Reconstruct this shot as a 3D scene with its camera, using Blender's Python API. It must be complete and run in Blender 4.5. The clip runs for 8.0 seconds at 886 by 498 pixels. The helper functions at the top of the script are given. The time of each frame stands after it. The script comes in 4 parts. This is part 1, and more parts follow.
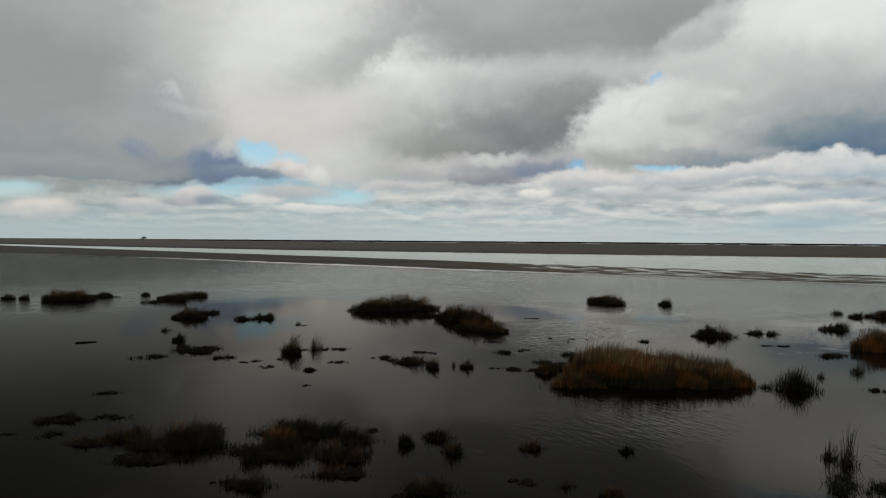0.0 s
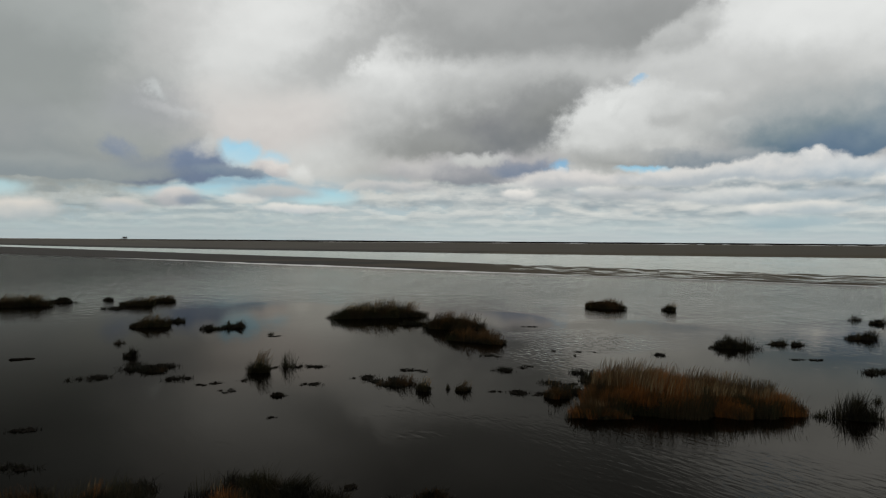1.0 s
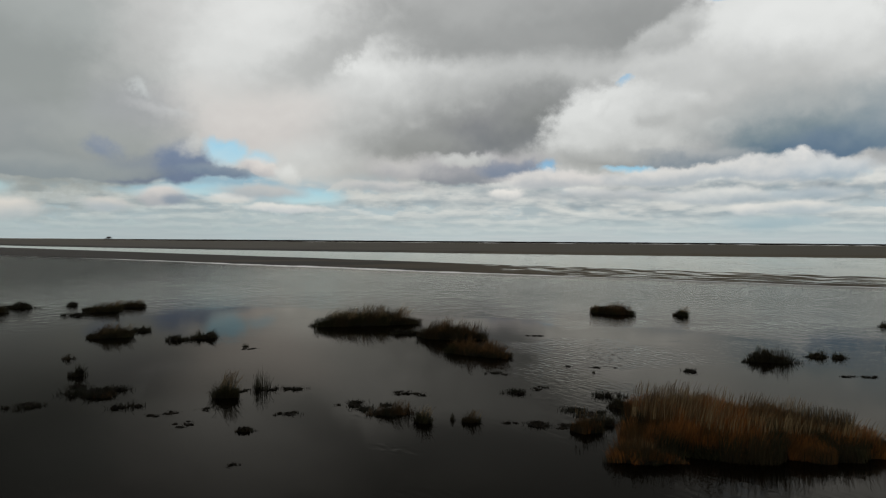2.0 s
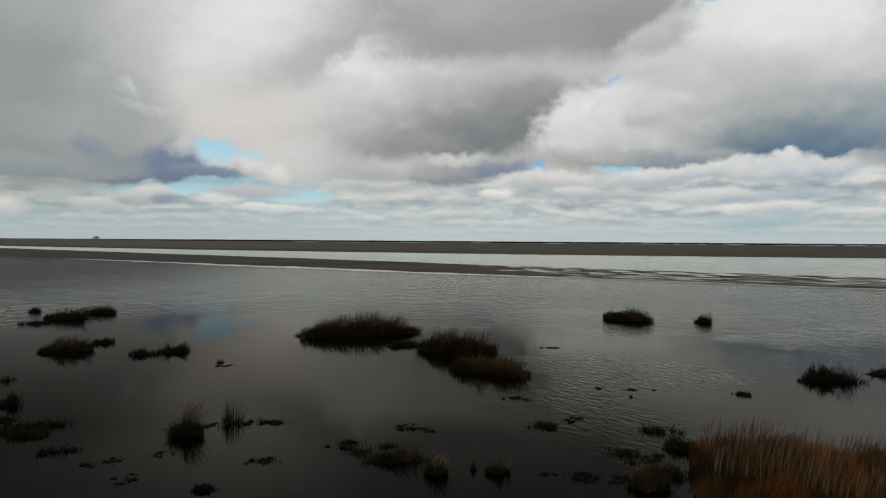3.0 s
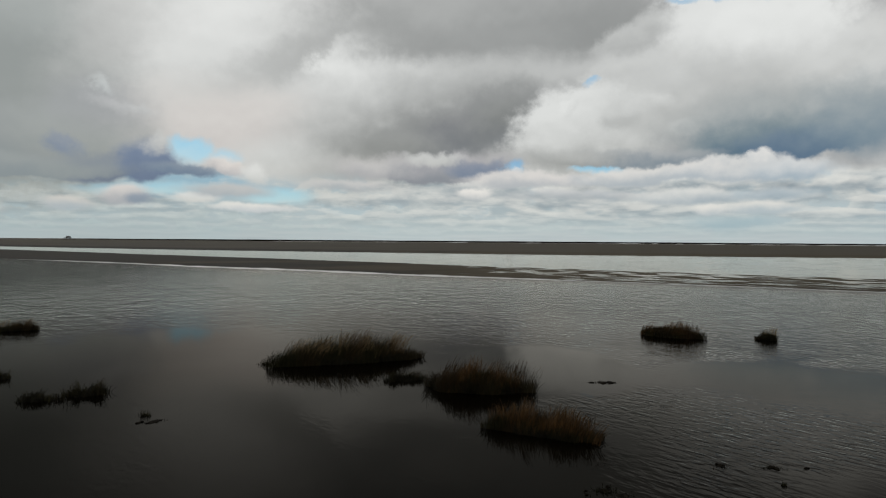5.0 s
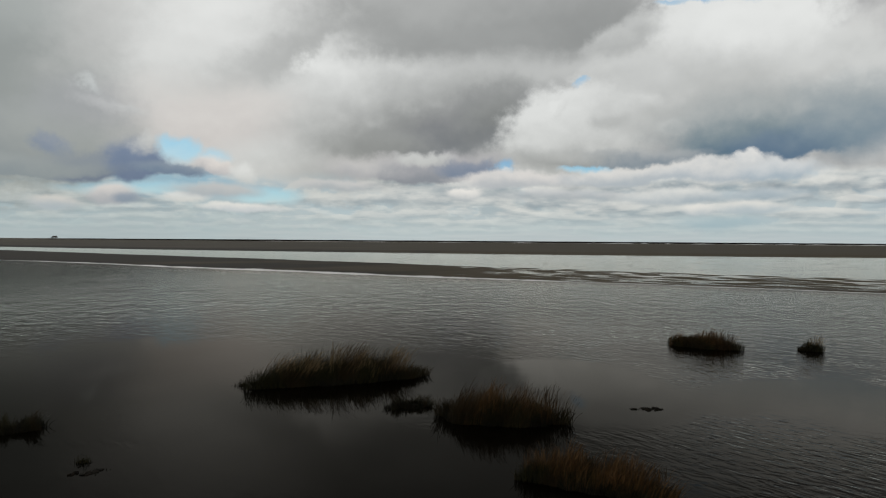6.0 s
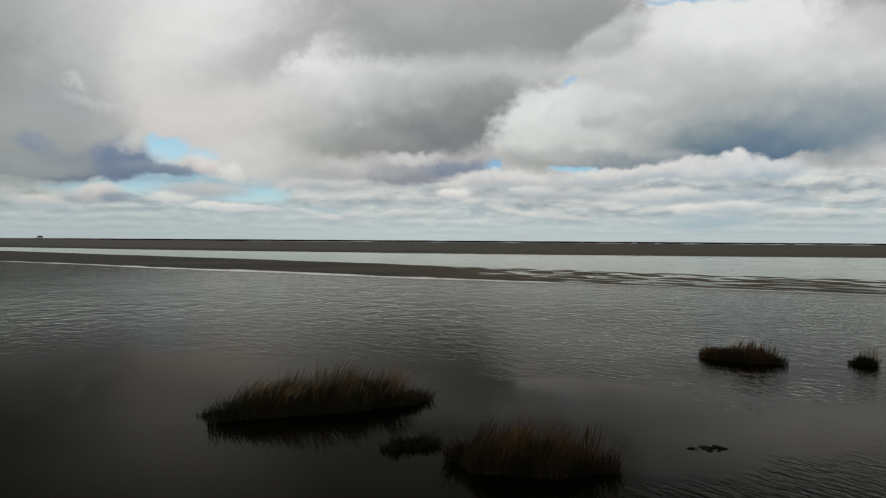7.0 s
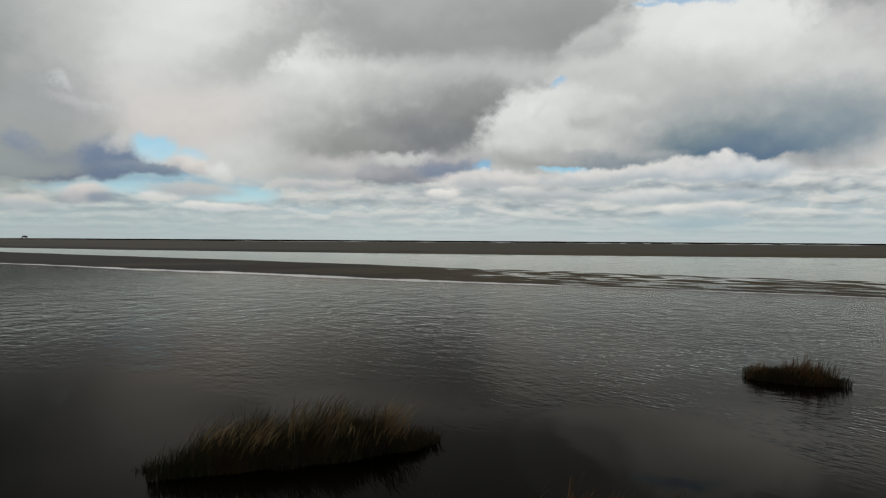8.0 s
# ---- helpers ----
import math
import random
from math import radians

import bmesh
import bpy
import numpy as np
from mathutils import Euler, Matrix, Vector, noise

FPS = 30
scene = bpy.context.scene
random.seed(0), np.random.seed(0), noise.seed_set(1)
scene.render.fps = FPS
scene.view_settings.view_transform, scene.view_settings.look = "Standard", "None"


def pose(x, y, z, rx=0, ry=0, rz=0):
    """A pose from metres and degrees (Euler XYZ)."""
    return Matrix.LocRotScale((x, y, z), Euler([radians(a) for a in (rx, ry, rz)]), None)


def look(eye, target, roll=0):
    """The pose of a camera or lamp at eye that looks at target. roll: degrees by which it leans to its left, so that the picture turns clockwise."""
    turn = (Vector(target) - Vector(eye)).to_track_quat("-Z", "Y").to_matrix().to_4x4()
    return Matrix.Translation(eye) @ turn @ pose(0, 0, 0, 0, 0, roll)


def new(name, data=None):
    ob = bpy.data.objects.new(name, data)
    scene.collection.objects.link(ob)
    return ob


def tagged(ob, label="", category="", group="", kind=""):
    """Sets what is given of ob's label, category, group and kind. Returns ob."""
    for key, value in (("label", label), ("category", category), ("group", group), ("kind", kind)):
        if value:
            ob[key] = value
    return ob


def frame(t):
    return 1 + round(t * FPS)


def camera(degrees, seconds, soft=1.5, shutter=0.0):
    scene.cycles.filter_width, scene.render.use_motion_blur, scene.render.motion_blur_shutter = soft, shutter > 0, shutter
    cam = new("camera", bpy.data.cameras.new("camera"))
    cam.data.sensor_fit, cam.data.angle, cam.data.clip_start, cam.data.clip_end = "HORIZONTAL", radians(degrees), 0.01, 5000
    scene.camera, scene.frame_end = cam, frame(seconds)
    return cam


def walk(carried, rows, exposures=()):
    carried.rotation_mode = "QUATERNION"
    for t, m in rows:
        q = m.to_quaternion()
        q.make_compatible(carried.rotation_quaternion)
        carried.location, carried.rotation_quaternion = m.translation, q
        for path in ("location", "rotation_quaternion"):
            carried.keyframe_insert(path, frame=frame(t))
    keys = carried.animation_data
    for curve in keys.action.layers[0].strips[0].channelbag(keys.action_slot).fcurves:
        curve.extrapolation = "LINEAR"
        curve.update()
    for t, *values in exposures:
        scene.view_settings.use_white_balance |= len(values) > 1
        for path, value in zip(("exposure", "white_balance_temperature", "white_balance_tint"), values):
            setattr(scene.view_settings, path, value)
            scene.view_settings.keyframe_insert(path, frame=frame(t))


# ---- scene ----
# ---- camera: a low flight over the flooded salt marsh, turning slowly to the right ----
cam = camera(64.5, 8.0, soft=1.2, shutter=0.15)
walk(cam, [
    (0, pose(0.000, 0.000, 3.523, 89.312, -0.423, -0.000)),
    (0.5, pose(-0.103, 1.424, 3.535, 89.317, -0.418, -0.651)),
    (1, pose(-0.198, 2.881, 3.549, 89.324, -0.417, -1.290)),
    (1.5, pose(-0.316, 4.319, 3.547, 89.322, -0.409, -1.870)),
    (3, pose(-0.759, 8.856, 3.537, 89.320, -0.411, -3.122)),
    (3.5, pose(-0.908, 10.398, 3.527, 89.317, -0.420, -3.563)),
    (4, pose(-1.054, 11.944, 3.520, 89.315, -0.419, -4.010)),
    (4.5, pose(-1.209, 13.460, 3.508, 89.310, -0.418, -4.459)),
    (6, pose(-1.586, 17.936, 3.463, 89.294, -0.397, -5.722)),
    (6.5, pose(-1.637, 19.386, 3.442, 89.288, -0.390, -6.144)),
    (7, pose(-1.651, 20.860, 3.437, 89.287, -0.388, -6.590)),
    (7.5, pose(-1.660, 22.376, 3.443, 89.289, -0.400, -7.040)),
    (8, pose(-1.651, 23.942, 3.462, 89.296, -0.393, -7.481)),
])

# ---- sky: broken cumulus, painted on the world by direction (azimuth to the right of +y, elevation) ----
SUN_AZ, SUN_EL = -25.0, 38.0
world = bpy.data.worlds.new("sky")
scene.world = world
world.cycles.sampling_method, world.cycles.sample_map_resolution = "MANUAL", 256
world.use_nodes = True
wt = world.node_tree
wt.nodes.clear()


def plug(tree, socket, value):
    if isinstance(value, bpy.types.NodeSocket):
        tree.links.new(value, socket)
    elif isinstance(value, tuple) and len(value) == 3 and socket.type == "RGBA":
        socket.default_value = (*value, 1.0)
    else:
        socket.default_value = value


def maths(tree, op, a, b=0.0, c=0.0):
    n = tree.nodes.new("ShaderNodeMath")
    n.operation = op
    for socket, value in zip(n.inputs, (a, b, c)):
        plug(tree, socket, value)
    return n.outputs[0]


def ramp(tree, value, lo, hi, to_lo=0.0, to_hi=1.0, smooth=True):
    n = tree.nodes.new("ShaderNodeMapRange")
    n.interpolation_type = "SMOOTHSTEP" if smooth else "LINEAR"
    for socket, v in zip(n.inputs, (value, lo, hi, to_lo, to_hi)):
        plug(tree, socket, v)
    return n.outputs[0]


def mixed(tree, fac, a, b, blend="MIX"):
    n = tree.nodes.new("ShaderNodeMix")
    n.data_type, n.blend_type = "RGBA", blend
    plug(tree, n.inputs[0], fac)
    plug(tree, n.inputs[6], a)
    plug(tree, n.inputs[7], b)
    return n.outputs[2]


def vector(tree, x, y, z=0.0):
    n = tree.nodes.new("ShaderNodeCombineXYZ")
    for socket, v in zip(n.inputs, (x, y, z)):
        plug(tree, socket, v)
    return n.outputs[0]


def grain(tree, where, scale, detail=4.0, rough=0.55, distort=0.0, colour=False):
    n = tree.nodes.new("ShaderNodeTexNoise")
    plug(tree, n.inputs["Vector"], where)
    n.inputs["Scale"].default_value = scale
    n.inputs["Detail"].default_value = detail
    n.inputs["Roughness"].default_value = rough
    n.inputs["Distortion"].default_value = distort
    return n.outputs["Color" if colour else "Fac"]


def srgb(r, g, b):
    return tuple(((c / 255 + 0.055) / 1.055) ** 2.4 if c > 10 else c / 255 / 12.92 for c in (r, g, b))


way = wt.nodes.new("ShaderNodeTexCoord").outputs["Generated"]
parts_of_way = wt.nodes.new("ShaderNodeSeparateXYZ")
wt.links.new(way, parts_of_way.inputs[0])
wx, wy, wz = parts_of_way.outputs
wz = maths(wt, "ABSOLUTE", wz)
azimuth = maths(wt, "MULTIPLY", maths(wt, "ARCTAN2", wx, wy), 57.2958)
elevation = maths(wt, "MULTIPLY", maths(wt, "ARCSINE", wz), 57.2958)
plain = vector(wt, azimuth, elevation)

# billowing edges: the place in the sky is pushed about by noise at three scales
def pushes(scale, detail):
    n = wt.nodes.new("ShaderNodeSeparateXYZ")
    wt.links.new(grain(wt, plain, scale, detail, 0.6, colour=True), n.inputs[0])
    return n.outputs


def pushed(base, axis, k):
    for field, share in ((broad, 1.0), (medium, 0.5)):
        base = maths(wt, "MULTIPLY_ADD", maths(wt, "SUBTRACT", field[axis], 0.5), maths(wt, "MULTIPLY", k, share), base)
    return base


broad, medium = pushes(0.13, 5.0), pushes(0.55, 6.0)
reach = ramp(wt, elevation, 2.0, 9.0, 0.3, 1.0)
az_in = pushed(azimuth, 0, maths(wt, "MULTIPLY", reach, 5.5))
el_in = pushed(elevation, 1, maths(wt, "MULTIPLY", reach, 3.0))
crumble = maths(wt, "MULTIPLY", maths(wt, "SUBTRACT", grain(wt, plain, 1.5, 6.0, 0.62), 0.5), 0.34)

nishita = wt.nodes.new("ShaderNodeTexSky")
nishita.sky_type = "NISHITA"
nishita.sun_disc = False
nishita.sun_elevation = radians(SUN_EL)
nishita.sun_rotation = radians(SUN_AZ)
clear = mixed(wt, 1.0, nishita.outputs[0], (0.085, 0.085, 0.085), "MULTIPLY")


def lit_noise(x, y, up, scale, detail, gain):
    """Billows and their light: density, and how far it thins out upwards."""
    here = grain(wt, vector(wt, x, y), scale, detail, 0.5)
    above = grain(wt, vector(wt, x, maths(wt, "ADD", y, up)), scale, max(2.0, detail - 2.5), 0.45)
    light = maths(wt, "MULTIPLY_ADD", maths(wt, "SUBTRACT", here, above), gain, 0.5)
    return here, light


def spot(a, e, ra, re):
    ux = maths(wt, "DIVIDE", maths(wt, "SUBTRACT", azimuth, a), ra)
    uy = maths(wt, "DIVIDE", maths(wt, "SUBTRACT", elevation, e), re)
    return ramp(wt, maths(wt, "ADD", maths(wt, "MULTIPLY", ux, ux), maths(wt, "MULTIPLY", uy, uy)), 1.6, 0.0)


# low rows of small flat-based cumulus towards the horizon, each row farther and hazier than the one above it
veil = grain(wt, vector(wt, azimuth, maths(wt, "MULTIPLY", elevation, 2.2)), 0.12, 5.0, 0.5)
low_sky = mixed(wt, ramp(wt, elevation, 0.0, 6.0), srgb(196, 208, 210), srgb(158, 194, 212))
thin = maths(wt, "MULTIPLY", spot(-13.5, 4.1, 7.0, 1.0), 0.12)
thin = maths(wt, "ADD", thin, maths(wt, "MULTIPLY", spot(36.0, 3.0, 9.0, 2.0), 0.04))
thin = maths(wt, "SUBTRACT", thin, ramp(wt, azimuth, -2.0, 8.0, 0.0, 0.055))
low_sky = mixed(wt, ramp(wt, maths(wt, "SUBTRACT", veil, thin), 0.36, 0.58, 0.0, 0.75), low_sky, srgb(194, 203, 205))
row_tone = grain(wt, vector(wt, azimuth, maths(wt, "MULTIPLY", elevation, 2.4)), 0.42, 5.0, 0.5)


def cumulus_row(over, e, tall, scale, slot, haze, base=(160, 170, 177)):
    n = grain(wt, vector(wt, azimuth, maths(wt, "MULTIPLY", elevation, 1.5), slot), scale, 6.0, 0.5)
    floor_el = maths(wt, "MULTIPLY_ADD", maths(wt, "SUBTRACT", medium[2], 0.5), 0.5 * tall, maths(wt, "MULTIPLY_ADD", maths(wt, "SUBTRACT", veil, 0.5), 2.4 * tall, e))
    up = maths(wt, "DIVIDE", maths(wt, "SUBTRACT", elevation, floor_el), tall)
    puff = ramp(wt, maths(wt, "SUBTRACT", n, thin), 0.35, 0.62, -0.25, 1.5, False)
    mask = maths(wt, "MULTIPLY", ramp(wt, maths(wt, "SUBTRACT", puff, up), -0.05, 0.4), ramp(wt, up, -0.5, 0.15, 0.0, 0.9))
    shade = maths(wt, "MULTIPLY_ADD", maths(wt, "SUBTRACT", row_tone, 0.5), 2.2, maths(wt, "MULTIPLY_ADD", puff, -0.3, up))
    tone = mixed(wt, ramp(wt, shade, -0.5, 0.4), srgb(*base), srgb(235, 232, 225))
    return mixed(wt, mask, over, mixed(wt, haze, tone, srgb(192, 206, 208)))


low_sky = cumulus_row(low_sky, 0.7, 0.6, 0.62, 3.0, 0.85)
low_sky = cumulus_row(low_sky, 1.35, 0.8, 0.50, 11.0, 0.7)
low_sky = cumulus_row(low_sky, 2.1, 1.1, 0.38, 19.0, 0.4)
low_sky = cumulus_row(low_sky, 3.05, 1.5, 0.29, 27.0, 0.10, (156, 164, 170))
low_sky = cumulus_row(low_sky, 4.2, 2.0, 0.21, 35.0, 0.0, (150, 157, 163))
# a field of small puffs seen edge on: flatter and closer together towards the horizon, sunlit above, grey below
field_v = maths(wt, "MULTIPLY", maths(wt, "LOGARITHM", maths(wt, "ADD", elevation, 0.9), 2.718), 4.6)
field_u = maths(wt, "MULTIPLY", azimuth, 0.30)
puff_here = grain(wt, vector(wt, field_u, field_v, 4.0), 0.95, 5.0, 0.5)
puff_above = grain(wt, vector(wt, field_u, maths(wt, "ADD", field_v, 0.5), 4.0), 0.95, 4.0, 0.45)
puff_light = ramp(wt, maths(wt, "SUBTRACT", puff_here, puff_above), -0.22, 0.20)
puff_tone = mixed(wt, puff_light, srgb(150, 163, 171), srgb(240, 236, 229))
puff_mask = maths(wt, "MULTIPLY", ramp(wt, maths(wt, "SUBTRACT", puff_here, thin), 0.40, 0.54), ramp(wt, elevation, 0.4, 3.0, 0.08, 0.6))
low_sky = mixed(wt, puff_mask, low_sky, puff_tone)
# the haze is bluer and darker to the west
low_sky = mixed(wt, ramp(wt, azimuth, 8.0, -22.0, 0.36, 1.0), low_sky, (0.70, 0.78, 0.82), "MULTIPLY")

# the overcast deck above
deck_d, deck_l = lit_noise(az_in, maths(wt, "MULTIPLY", el_in, 1.5), 1.6, 0.10, 5.5, 2.0)
# unseen above 19 degrees, the deck is greyed to dim reflections and plants
high_sky = mixed(wt, ramp(wt, maths(wt, "MULTIPLY_ADD", deck_l, 0.7, maths(wt, "MULTIPLY", deck_d, 0.3)), 0.2, 0.8), srgb(150, 150, 151), mixed(wt, ramp(wt, elevation, 19.0, 30.0), srgb(214, 213, 209), srgb(172, 172, 171)))
edge = maths(wt, "MULTIPLY_ADD", maths(wt, "SUBTRACT", broad[2], 0.5), 2.0, elevation)
sky_now = mixed(wt, ramp(wt, edge, 5.0, 5.7), low_sky, high_sky)
fine_l = lit_noise(azimuth, maths(wt, "MULTIPLY", elevation, 1.4), 1.0, 0.30, 5.0, 2.4)[1]
crumble_soft = maths(wt, "MULTIPLY", crumble, 0.35)
# where a cloud's outline is looked up: the pushed place, and the billows' light as the third number
sky_place = vector(wt, az_in, el_in, fine_l)


def cloud(over, a, e, ra, re, top, base, soft=0.35, lean=0.0, amount=1.0, under=None):
    """One cloud mass (or gap) over what is behind it: its heading, height, half sizes in degrees, colours of its top and base."""
    turn = wt.nodes.new("ShaderNodeVectorMath")   # clouds are worked out one after another, which keeps the shader small
    turn.operation = "MULTIPLY_ADD"
    wt.links.new(over, turn.inputs[0])
    turn.inputs[1].default_value = (1e-9, 1e-9, 1e-9)
    wt.links.new(sky_place, turn.inputs[2])
    m = wt.nodes.new("ShaderNodeMapping")
    m.vector_type = "TEXTURE"
    wt.links.new(turn.outputs[0], m.inputs["Vector"])
    m.inputs["Location"].default_value = (a, e, 0.5)
    m.inputs["Rotation"].default_value = (0, 0, radians(lean))
    m.inputs["Scale"].default_value = (ra, re, 1.2)
    span, rise = wt.nodes.new("ShaderNodeVectorMath"), wt.nodes.new("ShaderNodeVectorMath")
    span.operation, rise.operation = "LENGTH", "DOT_PRODUCT"
    rise.inputs[1].default_value = (0.0, 1.0, 1.0)
    for n in (span, rise):
        wt.links.new(m.outputs[0], n.inputs[0])
    d = maths(wt, "ADD", span.outputs["Value"], crumble if soft < 0.5 else crumble_soft)
    if under is None:
        mask = ramp(wt, d, 1.0 + soft, 1.0 - soft, 0.0, amount)
    else:
        blur = ramp(wt, rise.outputs["Value"], -0.6, 0.5, under, soft)
        mask = ramp(wt, d, maths(wt, "ADD", blur, 1.0), maths(wt, "SUBTRACT", 1.0, blur), 0.0, amount)
    shade = ramp(wt, rise.outputs["Value"], -1.0, 1.0)
    return mixed(wt, mask, over, mixed(wt, shade, srgb(*base), srgb(*top)))


# the grey western bank
sky_now = cloud(sky_now, -30.2, 10.7, 13.8, 7.57, (153, 158, 155), (139, 144, 141), 0.35)
sky_now = cloud(sky_now, -28.1, 12.5, 6.8, 2.44, (145, 150, 147), (143, 148, 145), 0.8)
sky_now = cloud(sky_now, -25.2, 15.9, 4.9, 1.67, (165, 170, 167), (159, 164, 161), 0.8)
sky_now = cloud(sky_now, -27.8, 7.0, 6.9, 2.45, (146, 150, 150), (132, 140, 142), 0.6)
sky_now = cloud(sky_now, -21.3, 8.2, 5.2, 1.72, (161, 166, 163), (153, 158, 155), 0.8)
# the bright middle
sky_now = cloud(sky_now, -12.0, 14.7, 8.4, 6.77, (227, 228, 225), (209, 210, 207), 0.55)
sky_now = cloud(sky_now, -14.2, 16.7, 4.8, 3.13, (231, 232, 229), (221, 222, 219), 0.7)
sky_now = cloud(sky_now, -20.1, 15.3, 4.9, 2.60, (187, 188, 185), (179, 180, 177), 0.9, 60, 0.6)
sky_now = cloud(sky_now, -10.2, 9.0, 8.5, 2.72, (216, 212, 207), (204, 199, 195), 0.6)
sky_now = cloud(sky_now, -5.9, 14.4, 6.8, 1.65, (185, 186, 183), (179, 180, 177), 0.7, 20, 1.0)
sky_now = cloud(sky_now, -1.1, 17.2, 6.5, 2.03, (191, 192, 189), (179, 180, 177), 0.8, 10, 1.0)
sky_now = cloud(sky_now, 0.0, 12.2, 6.7, 3.87, (230, 231, 228), (207, 208, 205), 0.2, 0, 1.0, 0.8)
sky_now = cloud(sky_now, -2.3, 13.8, 2.8, 1.94, (235, 236, 233), (225, 226, 223), 0.22, 0, 1.0, 0.8)
sky_now = cloud(sky_now, -3.9, 7.6, 4.1, 3.22, (195, 196, 193), (175, 176, 173), 0.8)
sky_now = cloud(sky_now, -8.0, 6.1, 3.6, 1.55, (211, 212, 209), (195, 196, 193), 0.7)
# the dark deck high in the middle
sky_now = cloud(sky_now, 9.9, 18.3, 13.4, 4.36, (169, 170, 167), (155, 156, 153), 0.35, 0, 1.0, 0.35)
sky_now = cloud(sky_now, 8.1, 15.3, 10.4, 1.37, (159, 160, 157), (151, 152, 149), 0.7)
sky_now = cloud(sky_now, 18.1, 16.4, 4.2, 1.93, (153, 154, 151), (147, 148, 145), 0.6, -14, 1.0)
sky_now = cloud(sky_now, 4.0, 18.3, 4.1, 1.38, (177, 178, 175), (169, 170, 167), 0.8)
# under it a pale band, then the great dark base
sky_now = cloud(sky_now, 9.0, 13.1, 10.3, 1.55, (205, 206, 203), (195, 196, 193), 0.7, 2, 1.0)
sky_now = cloud(sky_now, 5.3, 9.6, 8.7, 3.21, (163, 164, 161), (127, 128, 125), 0.75, 12, 1.0)
sky_now = cloud(sky_now, 7.6, 8.9, 5.7, 2.01, (130, 130, 131), (102, 106, 112), 0.8, 16, 1.0)
sky_now = cloud(sky_now, 9.4, 10.2, 3.1, 1.82, (145, 146, 143), (127, 128, 125), 0.8, 30, 1.0)
sky_now = cloud(sky_now, 0.7, 7.5, 3.7, 1.01, (149, 150, 147), (137, 138, 135), 0.8, 4, 1.0)
# the sunlit eastern cumulus
sky_now = cloud(sky_now, 27.8, 14.8, 6.9, 4.49, (231, 232, 229), (213, 214, 211), 0.16, 0, 1.0, 0.7)
sky_now = cloud(sky_now, 30.0, 15.6, 5.2, 2.40, (237, 238, 235), (229, 230, 227), 0.5)
sky_now = cloud(sky_now, 19.9, 15.5, 2.9, 1.30, (205, 206, 203), (177, 178, 175), 0.4, 24, 0.85, 0.6)
sky_now = cloud(sky_now, 16.4, 8.5, 6.4, 4.07, (225, 226, 223), (187, 188, 185), 0.2, 10, 1.0, 0.25)
sky_now = cloud(sky_now, 18.1, 10.4, 3.3, 1.58, (229, 230, 227), (213, 214, 211), 0.25, -10, 0.9, 0.6)
sky_now = cloud(sky_now, 13.8, 9.5, 2.2, 1.52, (227, 228, 225), (211, 212, 209), 0.25, 20, 0.9, 0.6)
sky_now = cloud(sky_now, 20.2, 13.2, 2.8, 1.30, (213, 214, 211), (195, 196, 193), 0.5, 0, 0.8)
sky_now = cloud(sky_now, 23.7, 10.4, 4.3, 2.96, (203, 204, 201), (183, 184, 181), 0.7)
sky_now = cloud(sky_now, 21.3, 10.9, 1.2, 0.60, (225, 226, 223), (205, 206, 203), 0.7, -8, 0.6)
sky_now = cloud(sky_now, 19.1, 9.2, 1.1, 0.61, (187, 188, 185), (175, 176, 173), 0.7, 0, 0.7)
sky_now = cloud(sky_now, 17.7, 7.8, 2.5, 0.62, (205, 206, 203), (185, 186, 183), 0.6, 0, 0.7)
sky_now = cloud(sky_now, 23.7, 8.7, 1.3, 0.59, (207, 208, 205), (189, 190, 187), 0.5, 10, 0.7)
sky_now = cloud(sky_now, 15.1, 10.7, 0.9, 0.53, (233, 234, 231), (213, 214, 211), 0.4, 30, 0.8)
sky_now = cloud(sky_now, 29.3, 11.2, 6.0, 2.66, (199, 200, 197), (183, 184, 181), 0.6)
sky_now = cloud(sky_now, 36.1, 11.5, 4.5, 4.10, (215, 216, 213), (191, 192, 189), 0.5)
sky_now = cloud(sky_now, 30.0, 8.2, 6.2, 2.48, (164, 170, 170), (104, 124, 134), 0.7, 6, 1.0, 0.25)
sky_now = cloud(sky_now, 30.3, 7.4, 5.2, 1.43, (128, 142, 148), (88, 112, 130), 0.6, 4, 1.0, 0.2)
sky_now = cloud(sky_now, 32.3, 7.0, 4.3, 1.17, (112, 130, 146), (86, 110, 134), 0.5, 6, 1.0, 0.2)
sky_now = cloud(sky_now, 36.1, 8.8, 3.9, 2.61, (160, 168, 170), (120, 138, 150), 0.6)
sky_now = cloud(sky_now, 19.7, 6.5, 6.9, 0.61, (164, 168, 170), (126, 138, 148), 0.5, -1, 1.0, 0.2)
sky_now = cloud(sky_now, 14.7, 6.6, 3.9, 0.80, (185, 186, 183), (159, 160, 157), 0.6)
# dark blue-violet scraps low in the west
sky_now = cloud(sky_now, -21.9, 5.2, 2.6, 0.94, (124, 134, 146), (98, 112, 132), 0.5, 2, 1.0, 0.2)
sky_now = cloud(sky_now, -18.1, 5.7, 2.2, 1.40, (110, 126, 152), (86, 106, 136), 0.5, 0, 1.0, 0.2)
sky_now = cloud(sky_now, -15.3, 5.3, 2.8, 0.49, (126, 140, 156), (100, 120, 144), 0.5, -4, 1.0, 0.25)
sky_now = cloud(sky_now, -23.5, 6.9, 1.0, 0.59, (134, 144, 158), (116, 130, 150), 0.7, -24, 0.95)
sky_now = cloud(sky_now, -28.7, 5.1, 8.2, 0.89, (144, 151, 152), (126, 137, 143), 0.5, 0, 1.0, 0.1)
